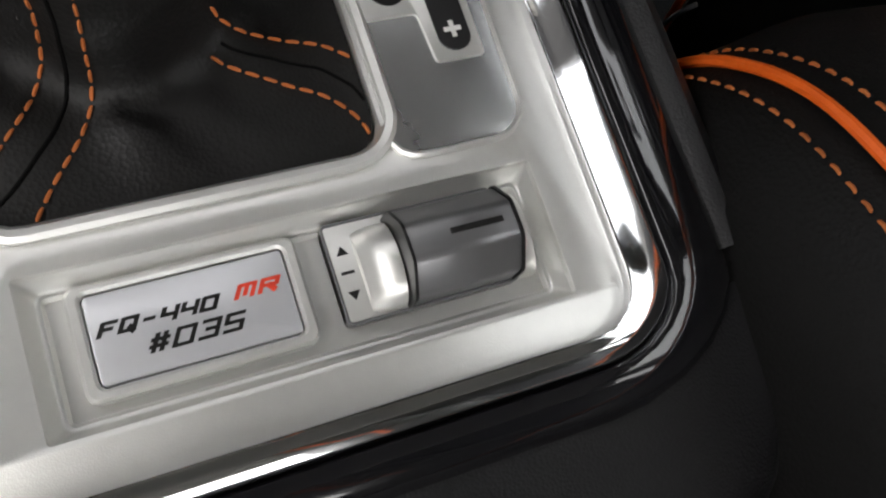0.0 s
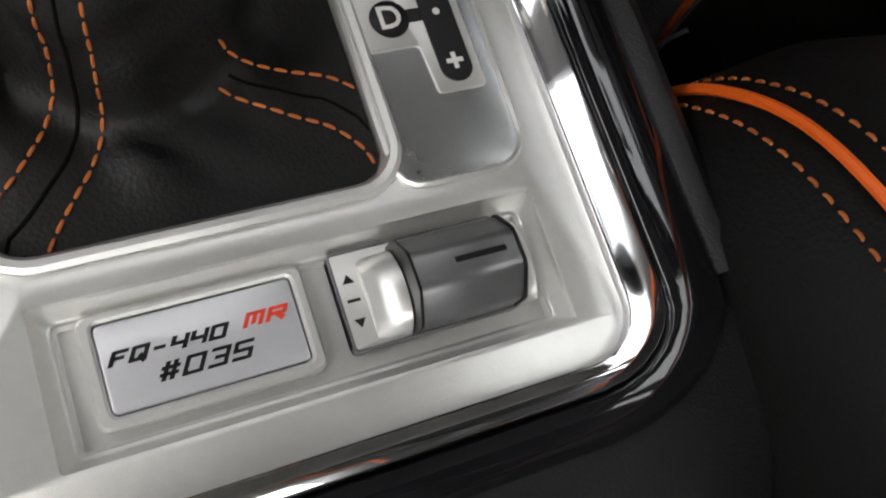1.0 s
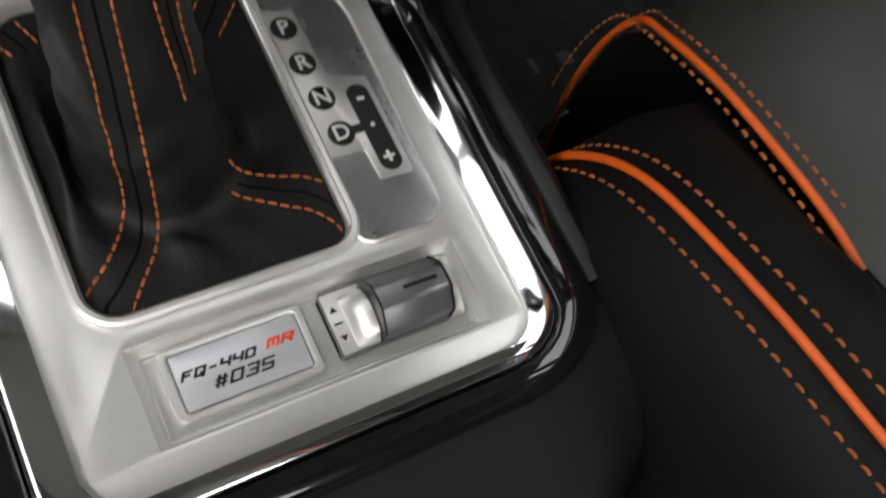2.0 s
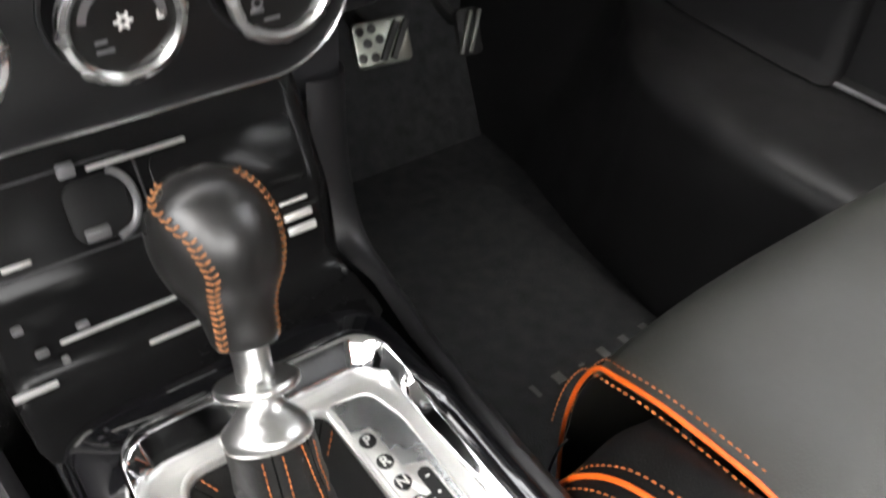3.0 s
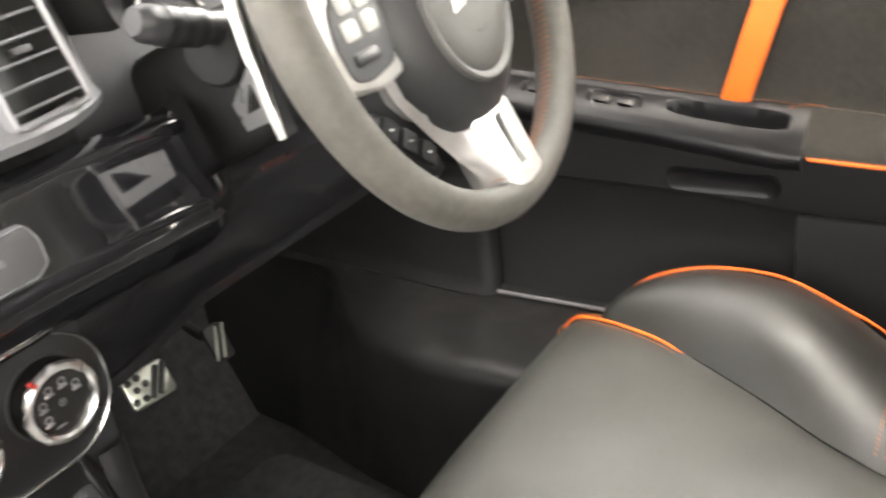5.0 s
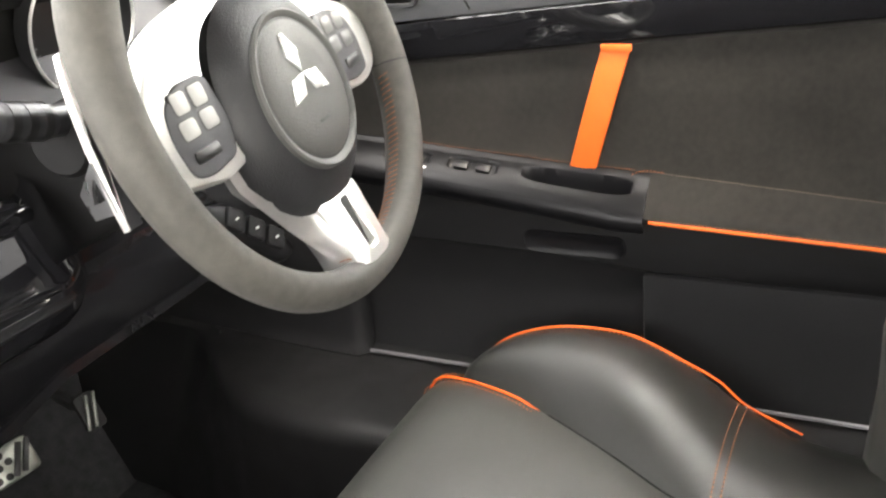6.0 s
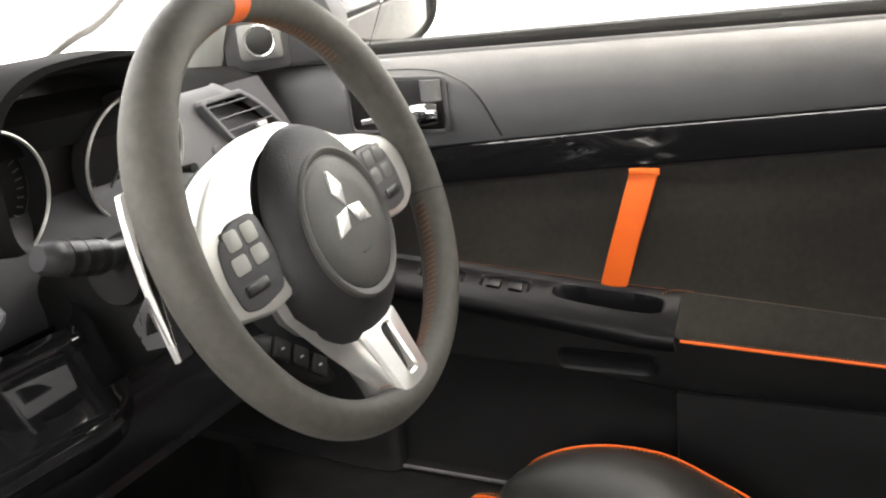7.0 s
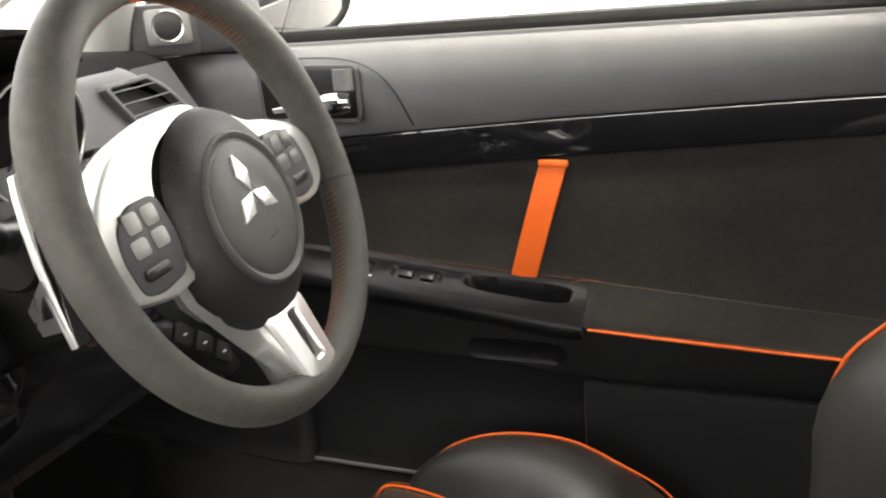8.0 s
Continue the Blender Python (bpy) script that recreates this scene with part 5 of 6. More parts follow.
# baseball stitching round the inner rim
for a0, a1 in ((258, 262), (280, 342), (20, 82), (98, 160)):
    bm = bmesh.new()
    n = int((a1 - a0) / 1.9)
    for k in range(n):
        a = radians(lerp(a0, a1, (k + 0.5) / n))
        for sgn in (-1, 1):
            pts = []
            for t in (0, 0.5, 1):
                b = math.pi - sgn * (0.02 + 0.26 * t)
                w = a + sgn * radians(0.5 * t)
                r = RR + (RT * 1.035) * math.cos(b)
                pts.append((r * math.cos(w), r * math.sin(w), RT * 1.08 * math.sin(b)))
            tube(pts, 0.00034, 5, bm=bm)
    part("stitching", moved(bm, WHEEL), THREAD_DULL, wheel)
# hub
HUB = WHEEL @ Matrix.Translation((-0.002, -0.016, 0)) @ Matrix.Diagonal((1.0, 1.06, 1, 1))
hub_bm = lathe([(0.078, -0.050), (0.0805, -0.024), (0.0800, -0.010), (0.0780, -0.002), (0.0735, 0.0070), (0.0660, 0.0135), (0.0590, 0.0172), (0.0550, 0.0188), (0.052, 0.0195)], 64)
for v in hub_bm.verts:
    v.co.y -= 0.0095 * max(0, -v.co.y / 0.075) ** 1.3 * min(1, max(0, (0.017 - v.co.z) / 0.02))
part("hub", moved(hub_bm, HUB), PAD, wheel, "black vinyl airbag cover")
part("hub_disc", moved(lathe([(0.0540, 0.016), (0.0535, 0.0205), (0.0520, 0.0218), (0.0495, 0.0212), (0.0478, 0.0192), (0.0465, 0.0192), (0.0450, 0.0206), (0.030, 0.0220), (0.010, 0.0225)], 64), HUB @ Matrix.Translation((-0.001, -0.003, 0)) @ Matrix.Diagonal((1.06, 1.06, 1, 1))), PAD_DISC, wheel)


def diamond(cx, cy, a, long=0.0310, wide=0.0165):
    d, s = Vector((math.cos(a), math.sin(a))), Vector((-math.sin(a), math.cos(a)))
    p = Vector((cx, cy))
    return [tuple(p + d * 0.0006), tuple(p + d * long * 0.5 - s * wide * 0.5), tuple(p + d * long), tuple(p + d * long * 0.5 + s * wide * 0.5)]


gap_arc = [(-0.002 + (r + d * math.sin(radians(3 * (a - 112)))) * math.cos(radians(a)), -0.016 + (r + d * math.sin(radians(3 * (a - 112)))) * math.sin(radians(a))) for r, d, run in ((0.0800, 0.0052, np.linspace(112, 172, 28)), (0.070, 0.0, np.linspace(172, 112, 28))) for a in run]
part("hub_gap", moved(slab(gap_arc, -0.006, 0.0006, 0.0002), WHEEL), SEAM_SHADE, wheel, "dark gap round the airbag cover")
emblem = part("emblem", moved(slab(diamond(-0.004, -0.007, radians(100)), 0.0215, 0.0240, 0.0006), WHEEL), EMBLEM, wheel, "chrome three-piece emblem")
for a in (217, 324):
    part("emblem_piece", moved(slab(diamond(-0.004, -0.007, radians(a)), 0.0215, 0.0240, 0.0006), WHEEL), EMBLEM, emblem)
for y, wd in ((-0.036, 0.004), (-0.0435, 0.008)):
    part("embossing", moved(slab(rrect(-0.001 - wd, y - 0.0025, -0.001 + wd, y + 0.0025, 0.0015, 3), 0.0205, 0.0222, 0.0003), WHEEL), PAD, wheel)


# side spokes with key pads
SPOKE = {-1: [(0.016, 0.0640), (0.006, 0.0712), (-0.030, 0.0730), (-0.056, 0.0690), (-0.084, 0.0635), (-0.107, 0.0550), (-0.133, 0.0340), (-0.150, 0.008), (-0.154, -0.024), (-0.142, -0.037), (-0.098, -0.047), (-0.070, -0.044), (-0.045, -0.030)], 1: [(0.028, 0.058), (0.048, 0.0540), (0.068, 0.0420), (0.105, 0.0340), (0.137, 0.0230), (0.153, 0.005), (0.154, -0.017), (0.146, -0.035), (0.122, -0.046), (0.085, -0.043), (0.050, -0.030)]}
for sx in (-1, 1):
    loop = roundpoly(ccw(SPOKE[sx]), 0.010, 4)
    bm = loft([up(loop, -0.020), up(loop, -0.008), up(inset(loop, 0.002), -0.003), up(inset(loop, 0.006), -0.001)], cap0=True, cap1=True)
    for v in bm.verts:
        v.co.z += 0.001 * (1 - min(1, max(0, (abs(v.co.x) - 0.055) / 0.09)))
    sp = part("side_spoke", moved(bm, WHEEL), SILVER, wheel, "satin silver side spoke")
    part("spoke_back", moved(slab(inset(loop, 0.0008), -0.026, -0.0205, 0.002), WHEEL), LOWER_PLASTIC, sp, "black plastic back of the spoke")
    pad = roundpoly(ccw([(sx * 0.066, 0.024), (sx * 0.100, 0.024), (sx * 0.121, 0.013), (sx * 0.128, -0.008), (sx * 0.124, -0.034), (sx * 0.102, -0.038), (sx * 0.070, -0.034), (sx * 0.062, -0.008)]), 0.008, 4)
    PD = WHEEL @ Matrix.Translation((0, 0, 0.009)) @ Matrix.Rotation(radians(sx * 5), 4, "Y")
    if sx < 0:
        PD = PD @ Matrix.Translation((-0.0270, 0, 0)) @ Matrix.Diagonal((0.835, 1, 1, 1))
    kp = part("key_pad", moved(slab(pad, -0.012, 0.0035, 0.003), PD), PLASTIC_GREY, sp, "dark grey switch pad")
    for kx, ky, wd, h in ((0.0830, 0.0125, 0.0165, 0.0140), (0.1040, 0.0125, 0.0165, 0.0140), (0.0830, -0.0040, 0.0175, 0.0130), (0.1070, -0.0045, 0.0185, 0.0125)):
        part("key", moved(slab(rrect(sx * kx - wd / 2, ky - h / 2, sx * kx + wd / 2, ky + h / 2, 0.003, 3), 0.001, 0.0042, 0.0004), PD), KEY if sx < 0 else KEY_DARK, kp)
        part("key_gap", moved(slab(rrect(sx * kx - wd / 2 - 0.0009, ky - h / 2 - 0.0009, sx * kx + wd / 2 + 0.0009, ky + h / 2 + 0.0009, 0.0035, 3), 0.001, 0.0037, 0.0001, steps=1), PD), BLACK, kp)
    part("key", moved(slab(rrect(sx * 0.101 - 0.015, -0.0270, sx * 0.101 + 0.014, -0.0185, 0.003, 3), 0.001, 0.0050, 0.001), PD), BLACK, kp)
# lower spoke with a slot
low = roundpoly([(-0.0225, -0.165), (0.0225, -0.165), (0.0255, -0.130), (0.029, -0.097), (-0.029, -0.097), (-0.0255, -0.130)], 0.004, 3)
slot = rrect(-0.0062, -0.148, 0.0062, -0.106, 0.0020, 4)
bm = bmesh.new()
lo = even(low, 48)
so = even(inset(slot, -0.002), 48)
si = even(slot, 48)
start = min(range(48), key=lambda k: (so[k] - Vector((0.008, -0.147))).length)
lst = min(range(48), key=lambda k: (lo[k] - Vector((0.022, -0.164))).length)
so, si, lo = so[start:] + so[:start], si[start:] + si[:start], lo[lst:] + lo[:lst]
loft([up(lo, -0.010), up(lo, 0.006), up([lo[k].lerp(so[k], 0.10) for k in range(48)], 0.0095), up(so, 0.0120), up(si, 0.0100), up(si, 0.002)], bm=bm)
spoke_lift = table([(-0.170, 0.0040), (-0.097, -0.0085)])
for v in bm.verts:
    v.co.z += spoke_lift(v.co.y)
ls = part("lower_spoke", moved(bm, WHEEL), SILVER, wheel, "satin silver lower spoke with a slot", 25)
part("slot", moved(slab(slot, -0.012, 0.0035, 0.0003), WHEEL), BLACK, ls, "dark slot")
for sx in (-1, 1):
    rows = []
    for y, x0, x1, z0, z1 in ((-0.044, 0.079, 0.084, -0.010, -0.016), (-0.060, 0.077, 0.080, -0.010, -0.017), (-0.075, 0.066, 0.071, -0.010, -0.017), (-0.088, 0.050, 0.0615, -0.009, -0.018), (-0.100, 0.0290, 0.0535, -0.006, -0.018), (-0.120, 0.0264, 0.0405, 0.000, -0.017), (-0.140, 0.0247, 0.0300, 0.004, -0.012), (-0.164, 0.0224, 0.0240, 0.008, 0.000)):
        rows.append([(sx * x0, y, z0), (sx * lerp(x0, x1, 0.35), y, z0 - 0.004), (sx * x1, y, z1), (sx * x0, y, -0.026)])
    part("spoke_wing", moved(loft(rows, cap0=True, cap1=True), WHEEL), WING, ls)
part("back_cover", moved(lathe([(0.070, -0.045), (0.060, -0.075), (0.050, -0.09)], 32), HUB), PLASTIC, wheel)

# ---- column, stalk and shift paddles ----
column = thing("steering_column", (0.338, 0.28, 0.62), "black plastic steering column shroud", "column shroud")
sh_loops = []
for d, s, dz in ((-0.070, 0.90, 0.0), (-0.080, 1.0, 0.0), (-0.16, 1.08, -0.004), (-0.24, 1.15, -0.010), (-0.30, 1.15, -0.015)):
    sh_loops.append([(p[0] * s, p[1] * s + dz, d) for p in rrect(-0.052, -0.055, 0.052, 0.042, 0.018, 5)])
part("shroud", moved(loft(sh_loops, cap0=True, cap1=True), COLUMN), LOWER_PLASTIC, column)
stalk = thing("indicator_stalk", (0.24, 0.27, 0.667), "black ribbed indicator stalk", "stalk")
st = spline([(0.290, 0.285, 0.665), (0.245, 0.272, 0.668), (0.200, 0.268, 0.680), (0.170, 0.268, 0.690)], 20)
part("arm", tube(st[:12], [0.0125] * 6 + [0.0115] * 6, 14), STALK_PLASTIC, stalk)
part("grip", tube(st[10:18], [0.0118, 0.0134, 0.0137, 0.0134, 0.0134, 0.0137, 0.0134, 0.0120], 16), STALK_PLASTIC, stalk)
part("tip", tube(st[16:], [0.0118, 0.0128, 0.0122, 0.0090], 16), STALK_PLASTIC, stalk)
for k in (11, 13, 15):
    part("ring", tube(st[k : k + 2], 0.0139, 16), BLACK, stalk)
part("housing", tube([(0.300, 0.288, 0.650), (0.262, 0.281, 0.651), (0.240, 0.277, 0.652), (0.234, 0.276, 0.652)], [0.030, 0.0285, 0.0265, 0.0225], 24), LOWER_PLASTIC, stalk)
for sx in (-1, 1):
    pad_t = thing("shift_paddle", COLUMN @ Vector((sx * 0.12, 0, -0.05)), "silver shift paddle behind the wheel", "shift paddle", "shift paddles")
    edge_line = [(0.1285, 0.066 - 0.008 * (sx + 1)), (0.1340, 0.050), (0.1390, 0.030), (0.1422, 0.006), (0.1428, -0.020), (0.1432, -0.040), (0.1425, -0.053)]
    # the bright outer edge, broad at its top, and the dark plate that leans in behind the rim
    for name, x0, x1, h0, h1, material in (("blade", -0.0004, (0.0065, 0.0058, 0.0036, 0.0021, 0.0015, 0.0013, 0.0012), -0.0050, 0.0, SILVER), ("back_plate", 0.0012, (0.012,) * 7, -0.0056, -0.0032, STALK_PLASTIC)):
        lp = roundpoly(ccw([(sx * (x - x0), y) for x, y in edge_line] + [(sx * (x - w), y + 0.001) for (x, y), w in zip(edge_line[::-1], x1[::-1])]), 0.0009, 2)
        bm = slab(lp, h0, h1, 0.0006)
        for v in bm.verts:
            edge = np.interp(-v.co.y, [-p[1] for p in edge_line], [p[0] for p in edge_line])
            v.co.z += -0.0550 - 0.010 * max(0, 0.02 - v.co.y) / 0.07 * 0.4 + 0.45 * (edge - abs(v.co.x))
        part(name, moved(bm, COLUMN), material, pad_t)
    bl = roundpoly(ccw([(-0.0595, -0.002), (-0.0595, -0.039), (-0.114, -0.043), (-0.118, -0.0226)]), 0.002, 2)
    hl = roundpoly(ccw([(-0.069, -0.0125), (-0.069, -0.029), (-0.098, -0.0315), (-0.084, -0.020)]), 0.002, 2)
    bb = band(bl, hl, 0.0, 0.004, 0.0008)
    for v in bb.verts:
        a, b, h = v.co
        v.co = (sx * (0.1435 + 0.54 * (a + 0.061) - h), b, a)
    part("bracket", moved(bb, COLUMN), DIAL, pad_t, "dull metal bracket")
    part("pivot", moved(box(min(sx * 0.050, sx * 0.132), 0.002, -0.064, max(sx * 0.050, sx * 0.132), 0.014, -0.054, 0.002), COLUMN), LOWER_PLASTIC, pad_t)
# keys low on the wheel, under the left spoke
kb = part("lower_key_pod", moved(slab(roundpoly(ccw([(-0.108, -0.056), (-0.092, -0.060), (-0.050, -0.104), (-0.046, -0.122), (-0.062, -0.124), (-0.112, -0.080)]), 0.006, 3), -0.034, -0.022, 0.004), WHEEL), ARM_PLASTIC, wheel, "black key pod under the spoke")
for x, y in ((-0.092, -0.0745), (-0.0775, -0.0885), (-0.0630, -0.1030)):
    k = part("key", moved(moved(slab(rrect(-0.0085, -0.0080, 0.0085, 0.0080, 0.003, 3), -0.002, 0.0030, 0.0014), Matrix.Translation((x, y, -0.022)) @ Matrix.Rotation(radians(-44), 4, "Z")), WHEEL), CONSOLE, kb)
    part("key_mark", moved(moved(box(-0.002, -0.0006, 0.0028, 0.002, 0.0006, 0.0033, 0.0002, 1), Matrix.Translation((x, y, -0.022)) @ Matrix.Rotation(radians(-4), 4, "Z")), WHEEL), WHITE, kb)

# ---- driver's door ----
door = thing("door_driver", (0.72, 0.0, 0.2), "black door trim with a suede insert and an orange pull strap", "car door")


BELT = table([(0.55, 0.742), (0.35, 0.746), (-0.22, 0.752), (-0.60, 0.755)])
S_TOP = table([(0.45, 0.617), (0.2856, 0.629), (0.0148, 0.650), (-0.2196, 0.6646), (-0.60, 0.684)])
S_BOT = table([(0.45, 0.568), (0.262, 0.5847), (0.0315, 0.6045), (-0.2209, 0.6234), (-0.60, 0.650)])
ST = table([(0.45, 0.505), (0.248, 0.4876), (0.0725, 0.4717), (-0.0201, 0.4657), (-0.2218, 0.4485), (-0.6, 0.42)])
ARM = table([(0.45, 0.478), (0.318, 0.4687), (0.1335, 0.4486), (-0.0237, 0.4276), (-0.026, 0.4225), (-0.228, 0.4134), (-0.6, 0.40)])
LOW = table([(0.45, 0.375), (0.1114, 0.3686), (-0.0227, 0.3567), (-0.2293, 0.3560), (-0.6, 0.353)])
Y0, Y1 = 0.50, -0.60


def door_strip(rows_fn, n=40, y0=Y0, y1=Y1):
    """A skin along the door: rows_fn(y) gives its section (x, z) at y."""
    return sheet([[(x, y, z) for x, z in rows_fn(y)] for y in np.linspace(y0, y1, n)])


part("window_seal", door_strip(lambda y: [(0.785, BELT(y) - 0.010), (0.780, BELT(y) + 0.008), (0.766, BELT(y) + 0.010), (0.754, BELT(y) + 0.008), (0.7505, BELT(y) + 0.002), (0.750, BELT(y) - 0.006)]), TRIM_BLACK, door)
part("seal_edge", door_strip(lambda y: [(0.7495, BELT(y) - 0.0075), (0.7470, BELT(y) - 0.0050), (0.7440, BELT(y) - 0.0060), (0.7425, BELT(y) - 0.0090)]), PLASTIC_GREY, door)


def upper(y):
    t, b = BELT(y) - 0.0085, S_TOP(y)
    return [(0.7455, t), (0.7370, t - 0.0030), (0.7290, lerp(t, b, 0.15)), (0.7245, lerp(t, b, 0.30)), (0.7240, lerp(t, b, 0.5)), (0.7265, lerp(t, b, 0.75)), (0.7300, lerp(t, b, 0.93)), (0.7330, b + 0.001), (0.7400, b)]


part("upper_pad", door_strip(upper, 46, 0.62, Y1), DOOR_PAD, door, "charcoal grained upper pad")
part("gloss_strip", door_strip(lambda y: [(0.7400, S_TOP(y) - 0.0005), (0.7285, S_TOP(y) - 0.0008), (0.7272, S_TOP(y) - 0.0020), (0.7268, S_TOP(y) - 0.006), (0.7262, lerp(S_TOP(y), S_BOT(y), 0.5)), (0.7275, S_BOT(y) + 0.004), (0.7310, S_BOT(y) + 0.0012), (0.7400, S_BOT(y) + 0.0006)]), GLOSS, door, "piano black trim strip")
part("insert", door_strip(lambda y: [(0.7400, S_BOT(y) - 0.0002), (0.7335, S_BOT(y) - 0.0030), (0.7315, S_BOT(y) - 0.008), (0.7318, lerp(S_BOT(y), ST(y), 0.5)), (0.7310, ST(y) + 0.010), (0.7285, ST(y) + 0.0005)]), DOOR_SUEDE, door, "black suede door insert")
part("armrest_pad", door_strip(lambda y: [(0.7285, ST(y)), (0.7250, ST(y) - 0.0040), (0.7120, lerp(ST(y), ARM(y), 0.45)), (0.6990, lerp(ST(y), ARM(y), 0.78)), (0.6900, ARM(y) + 0.003), (0.6885, ARM(y) - 0.001)], 24, -0.022, Y1), DOOR_SUEDE, door, "padded suede armrest")
part("armrest_side", door_strip(lambda y: [(0.6880, ARM(y) - 0.0015), (0.6900, ARM(y) - 0.012), (0.6960, lerp(ARM(y), LOW(y), 0.55)), (0.7010, LOW(y) + 0.003), (0.7060, LOW(y) - 0.001)]), LOWER_PLASTIC, door)
part("piping", tube(spline([(0.6885, y, ARM(y) + 0.001) for y in np.linspace(-0.028, -0.32, 14)], 40), 0.0017, 8), ORANGE, door, "orange leather piping")
part("stitching", stitches([(0.6900, y, ARM(y) + 0.0034) for y in np.linspace(-0.028, -0.32, 30)], 0.0042, 0.0003, Vector((-0.0003, 0, 0.0003))), THREAD, door)
part("stitching", stitches([(0.7272, y, ST(y) + 0.0008) for y in np.linspace(0.27, -0.006, 26)], 0.0040, 0.00028, Vector((-0.0003, 0, 0.0003))), THREAD_DULL, door)
part("stitching", stitches([(0.7272, y, ST(y) + 0.0006) for y in np.linspace(-0.036, -0.33, 26)], 0.0036, 0.00026, Vector((-0.0003, 0, 0.0003))), THREAD_PALE, door, "faded grey stitching")
part("stitching", stitches(spline([(0.7268, -0.036, ST(-0.036) + 0.0016), (0.7262, -0.018, ST(-0.018) + 0.0014), (0.7250, -0.006, ST(-0.006) - 0.0015), (0.7235, 0.001, ST(0.001) - 0.0060)], 14), 0.0040, 0.00034, Vector((-0.0003, 0, 0.0003))), THREAD, door)
# switch armrest
def scoop(y, f):
    """How deep the pull cup and the switch troughs are sunk at y; f from the outer to the inner edge."""
    q = (abs((y - 0.058) / 0.064) ** 4 + abs((f - 0.365) / 0.325) ** 4) ** 0.25
    s = min(1, max(0, (1.0 - q) / 0.13))
    t = min(1, max(0, (1.0 - (abs((y - 0.182) / 0.031) ** 6 + abs((f - 0.44) / 0.28) ** 6) ** (1 / 6)) / 0.10))
    u = min(1, max(0, (1.0 - (abs((y - 0.265) / 0.030) ** 6 + abs((f - 0.44) / 0.28) ** 6) ** (1 / 6)) / 0.10))
    return 0.030 * s * s * (3 - 2 * s) + 0.0045 * (t + u)


def arm_section(y):
    out = [(0.7290, ST(y) - 0.001), (0.7255, ST(y) - 0.0045)]
    for f in list(np.linspace(0.03, 0.74, 48)) + [0.86, 1.0]:
        out.append((lerp(0.7240, 0.6930, f), lerp(ST(y) - 0.006, ARM(y) + 0.0045, f) - scoop(y, f) + 0.002 * math.sin(math.pi * f)))
    e = 0.004 * min(1, max(0, (y + 0.022) / 0.03))
    return out + [(0.6870, ARM(y) + 0.001 - e), (0.6845, ARM(y) - 0.006 - e), (0.6860, ARM(y) - 0.014 - e), (0.6900, ARM(y) - 0.018 - e)]


arm = part("armrest_switch_panel", door_strip(arm_section, 200, 0.40, -0.022), ARM_PLASTIC, door, "black armrest switch panel with a pull cup")
part("armrest_end", sheet([[(0.7290 - 0.002, -0.0222, 0.462), (0.7100, -0.0222, 0.4485), (0.6920, -0.0222, 0.4330), (0.6845, -0.0222, 0.4220)], [(0.7290, -0.0222, 0.440), (0.7100, -0.0222, 0.430), (0.695, -0.0222, 0.42), (0.6890, -0.0222, 0.410)]]), PLASTIC_GREY, door)


def on_arm(y, f, lift=0.0):
    """A point of the armrest's upper face: f from its outer to its inner edge."""
    return Vector((lerp(0.7240, 0.6930, f), y, lerp(ST(y) - 0.006, ARM(y) + 0.0045, f) + lift))


def arm_frame(y, f):
    a, b = on_arm(y, f), on_arm(y - 0.01, f)
    ey = (a - b).normalized()
    ex = (on_arm(y, f - 0.05) - on_arm(y, f + 0.05)).normalized()
    ez = ex.cross(ey).normalized()
    m = Matrix((ex, ey, ez)).transposed().to_4x4()
    m.translation = a
    return m


for y, f, w, l in ((0.278, 0.44, 0.015, 0.020), (0.252, 0.44, 0.015, 0.020), (0.196, 0.44, 0.015, 0.022), (0.168, 0.44, 0.015, 0.022)):
    m = arm_frame(y, f)
    sw_p = part("window_switch", moved(slab(rrect(-w / 2, -l / 2, w / 2, l / 2, 0.003, 3), -0.006, -0.0030, 0.0006), m), BLACK, arm)
    part("switch_cap", moved(moved(box(-w * 0.40, -l * 0.38, -0.005, w * 0.40, l * 0.38, 0.0022, 0.0012), Matrix.Rotation(radians(6), 4, "X")), m), ARM_PLASTIC, sw_p)
m = arm_frame(0.240, 0.80)
part("key_mark", moved(box(-0.001, -0.003, 0, 0.001, 0.003, 0.0012, 0.0003), m), WHITE, arm)
part("pull_cup", moved(loft([up(rrect(-0.0135, -0.060, 0.0135, 0.060, (0.012, 0.012, 0.012, 0.012), 5), 0.0), up(rrect(-0.0125, -0.058, 0.0125, 0.058, 0.011, 5), 0.0030), up(rrect(-0.0075, -0.050, 0.0080, 0.050, 0.007, 5), 0.0005)], cap0=True, cap1=True), Matrix.Translation((0.6945, 0.058, 0.3880)) @ Matrix.Rotation(radians(-90), 4, "Y") @ Matrix.Rotation(radians(0), 4, "Z")), ARM_PLASTIC, door, "charcoal grip under the armrest")
# lower panel and map pocket
part("lower_panel", door_strip(lambda y: [(0.7060, LOW(y)), (0.7150, LOW(y) - 0.010), (0.7180, 0.30), (0.7120, 0.245), (0.7000, 0.212), (0.6900, 0.2065), (0.6890, 0.200)], 36, 0.360, -0.02), LOWER_PLASTIC, door)
part("map_pocket", door_strip(lambda y: [(0.7060, LOW(y) - 0.0005), (0.6975, LOW(y) - 0.0015), (0.6945, LOW(y) - 0.006), (0.6950, 0.30), (0.6930, 0.23), (0.6900, 0.2065)], 30, -0.020, Y1), POCKET, door, "grey cloth-faced map pocket")
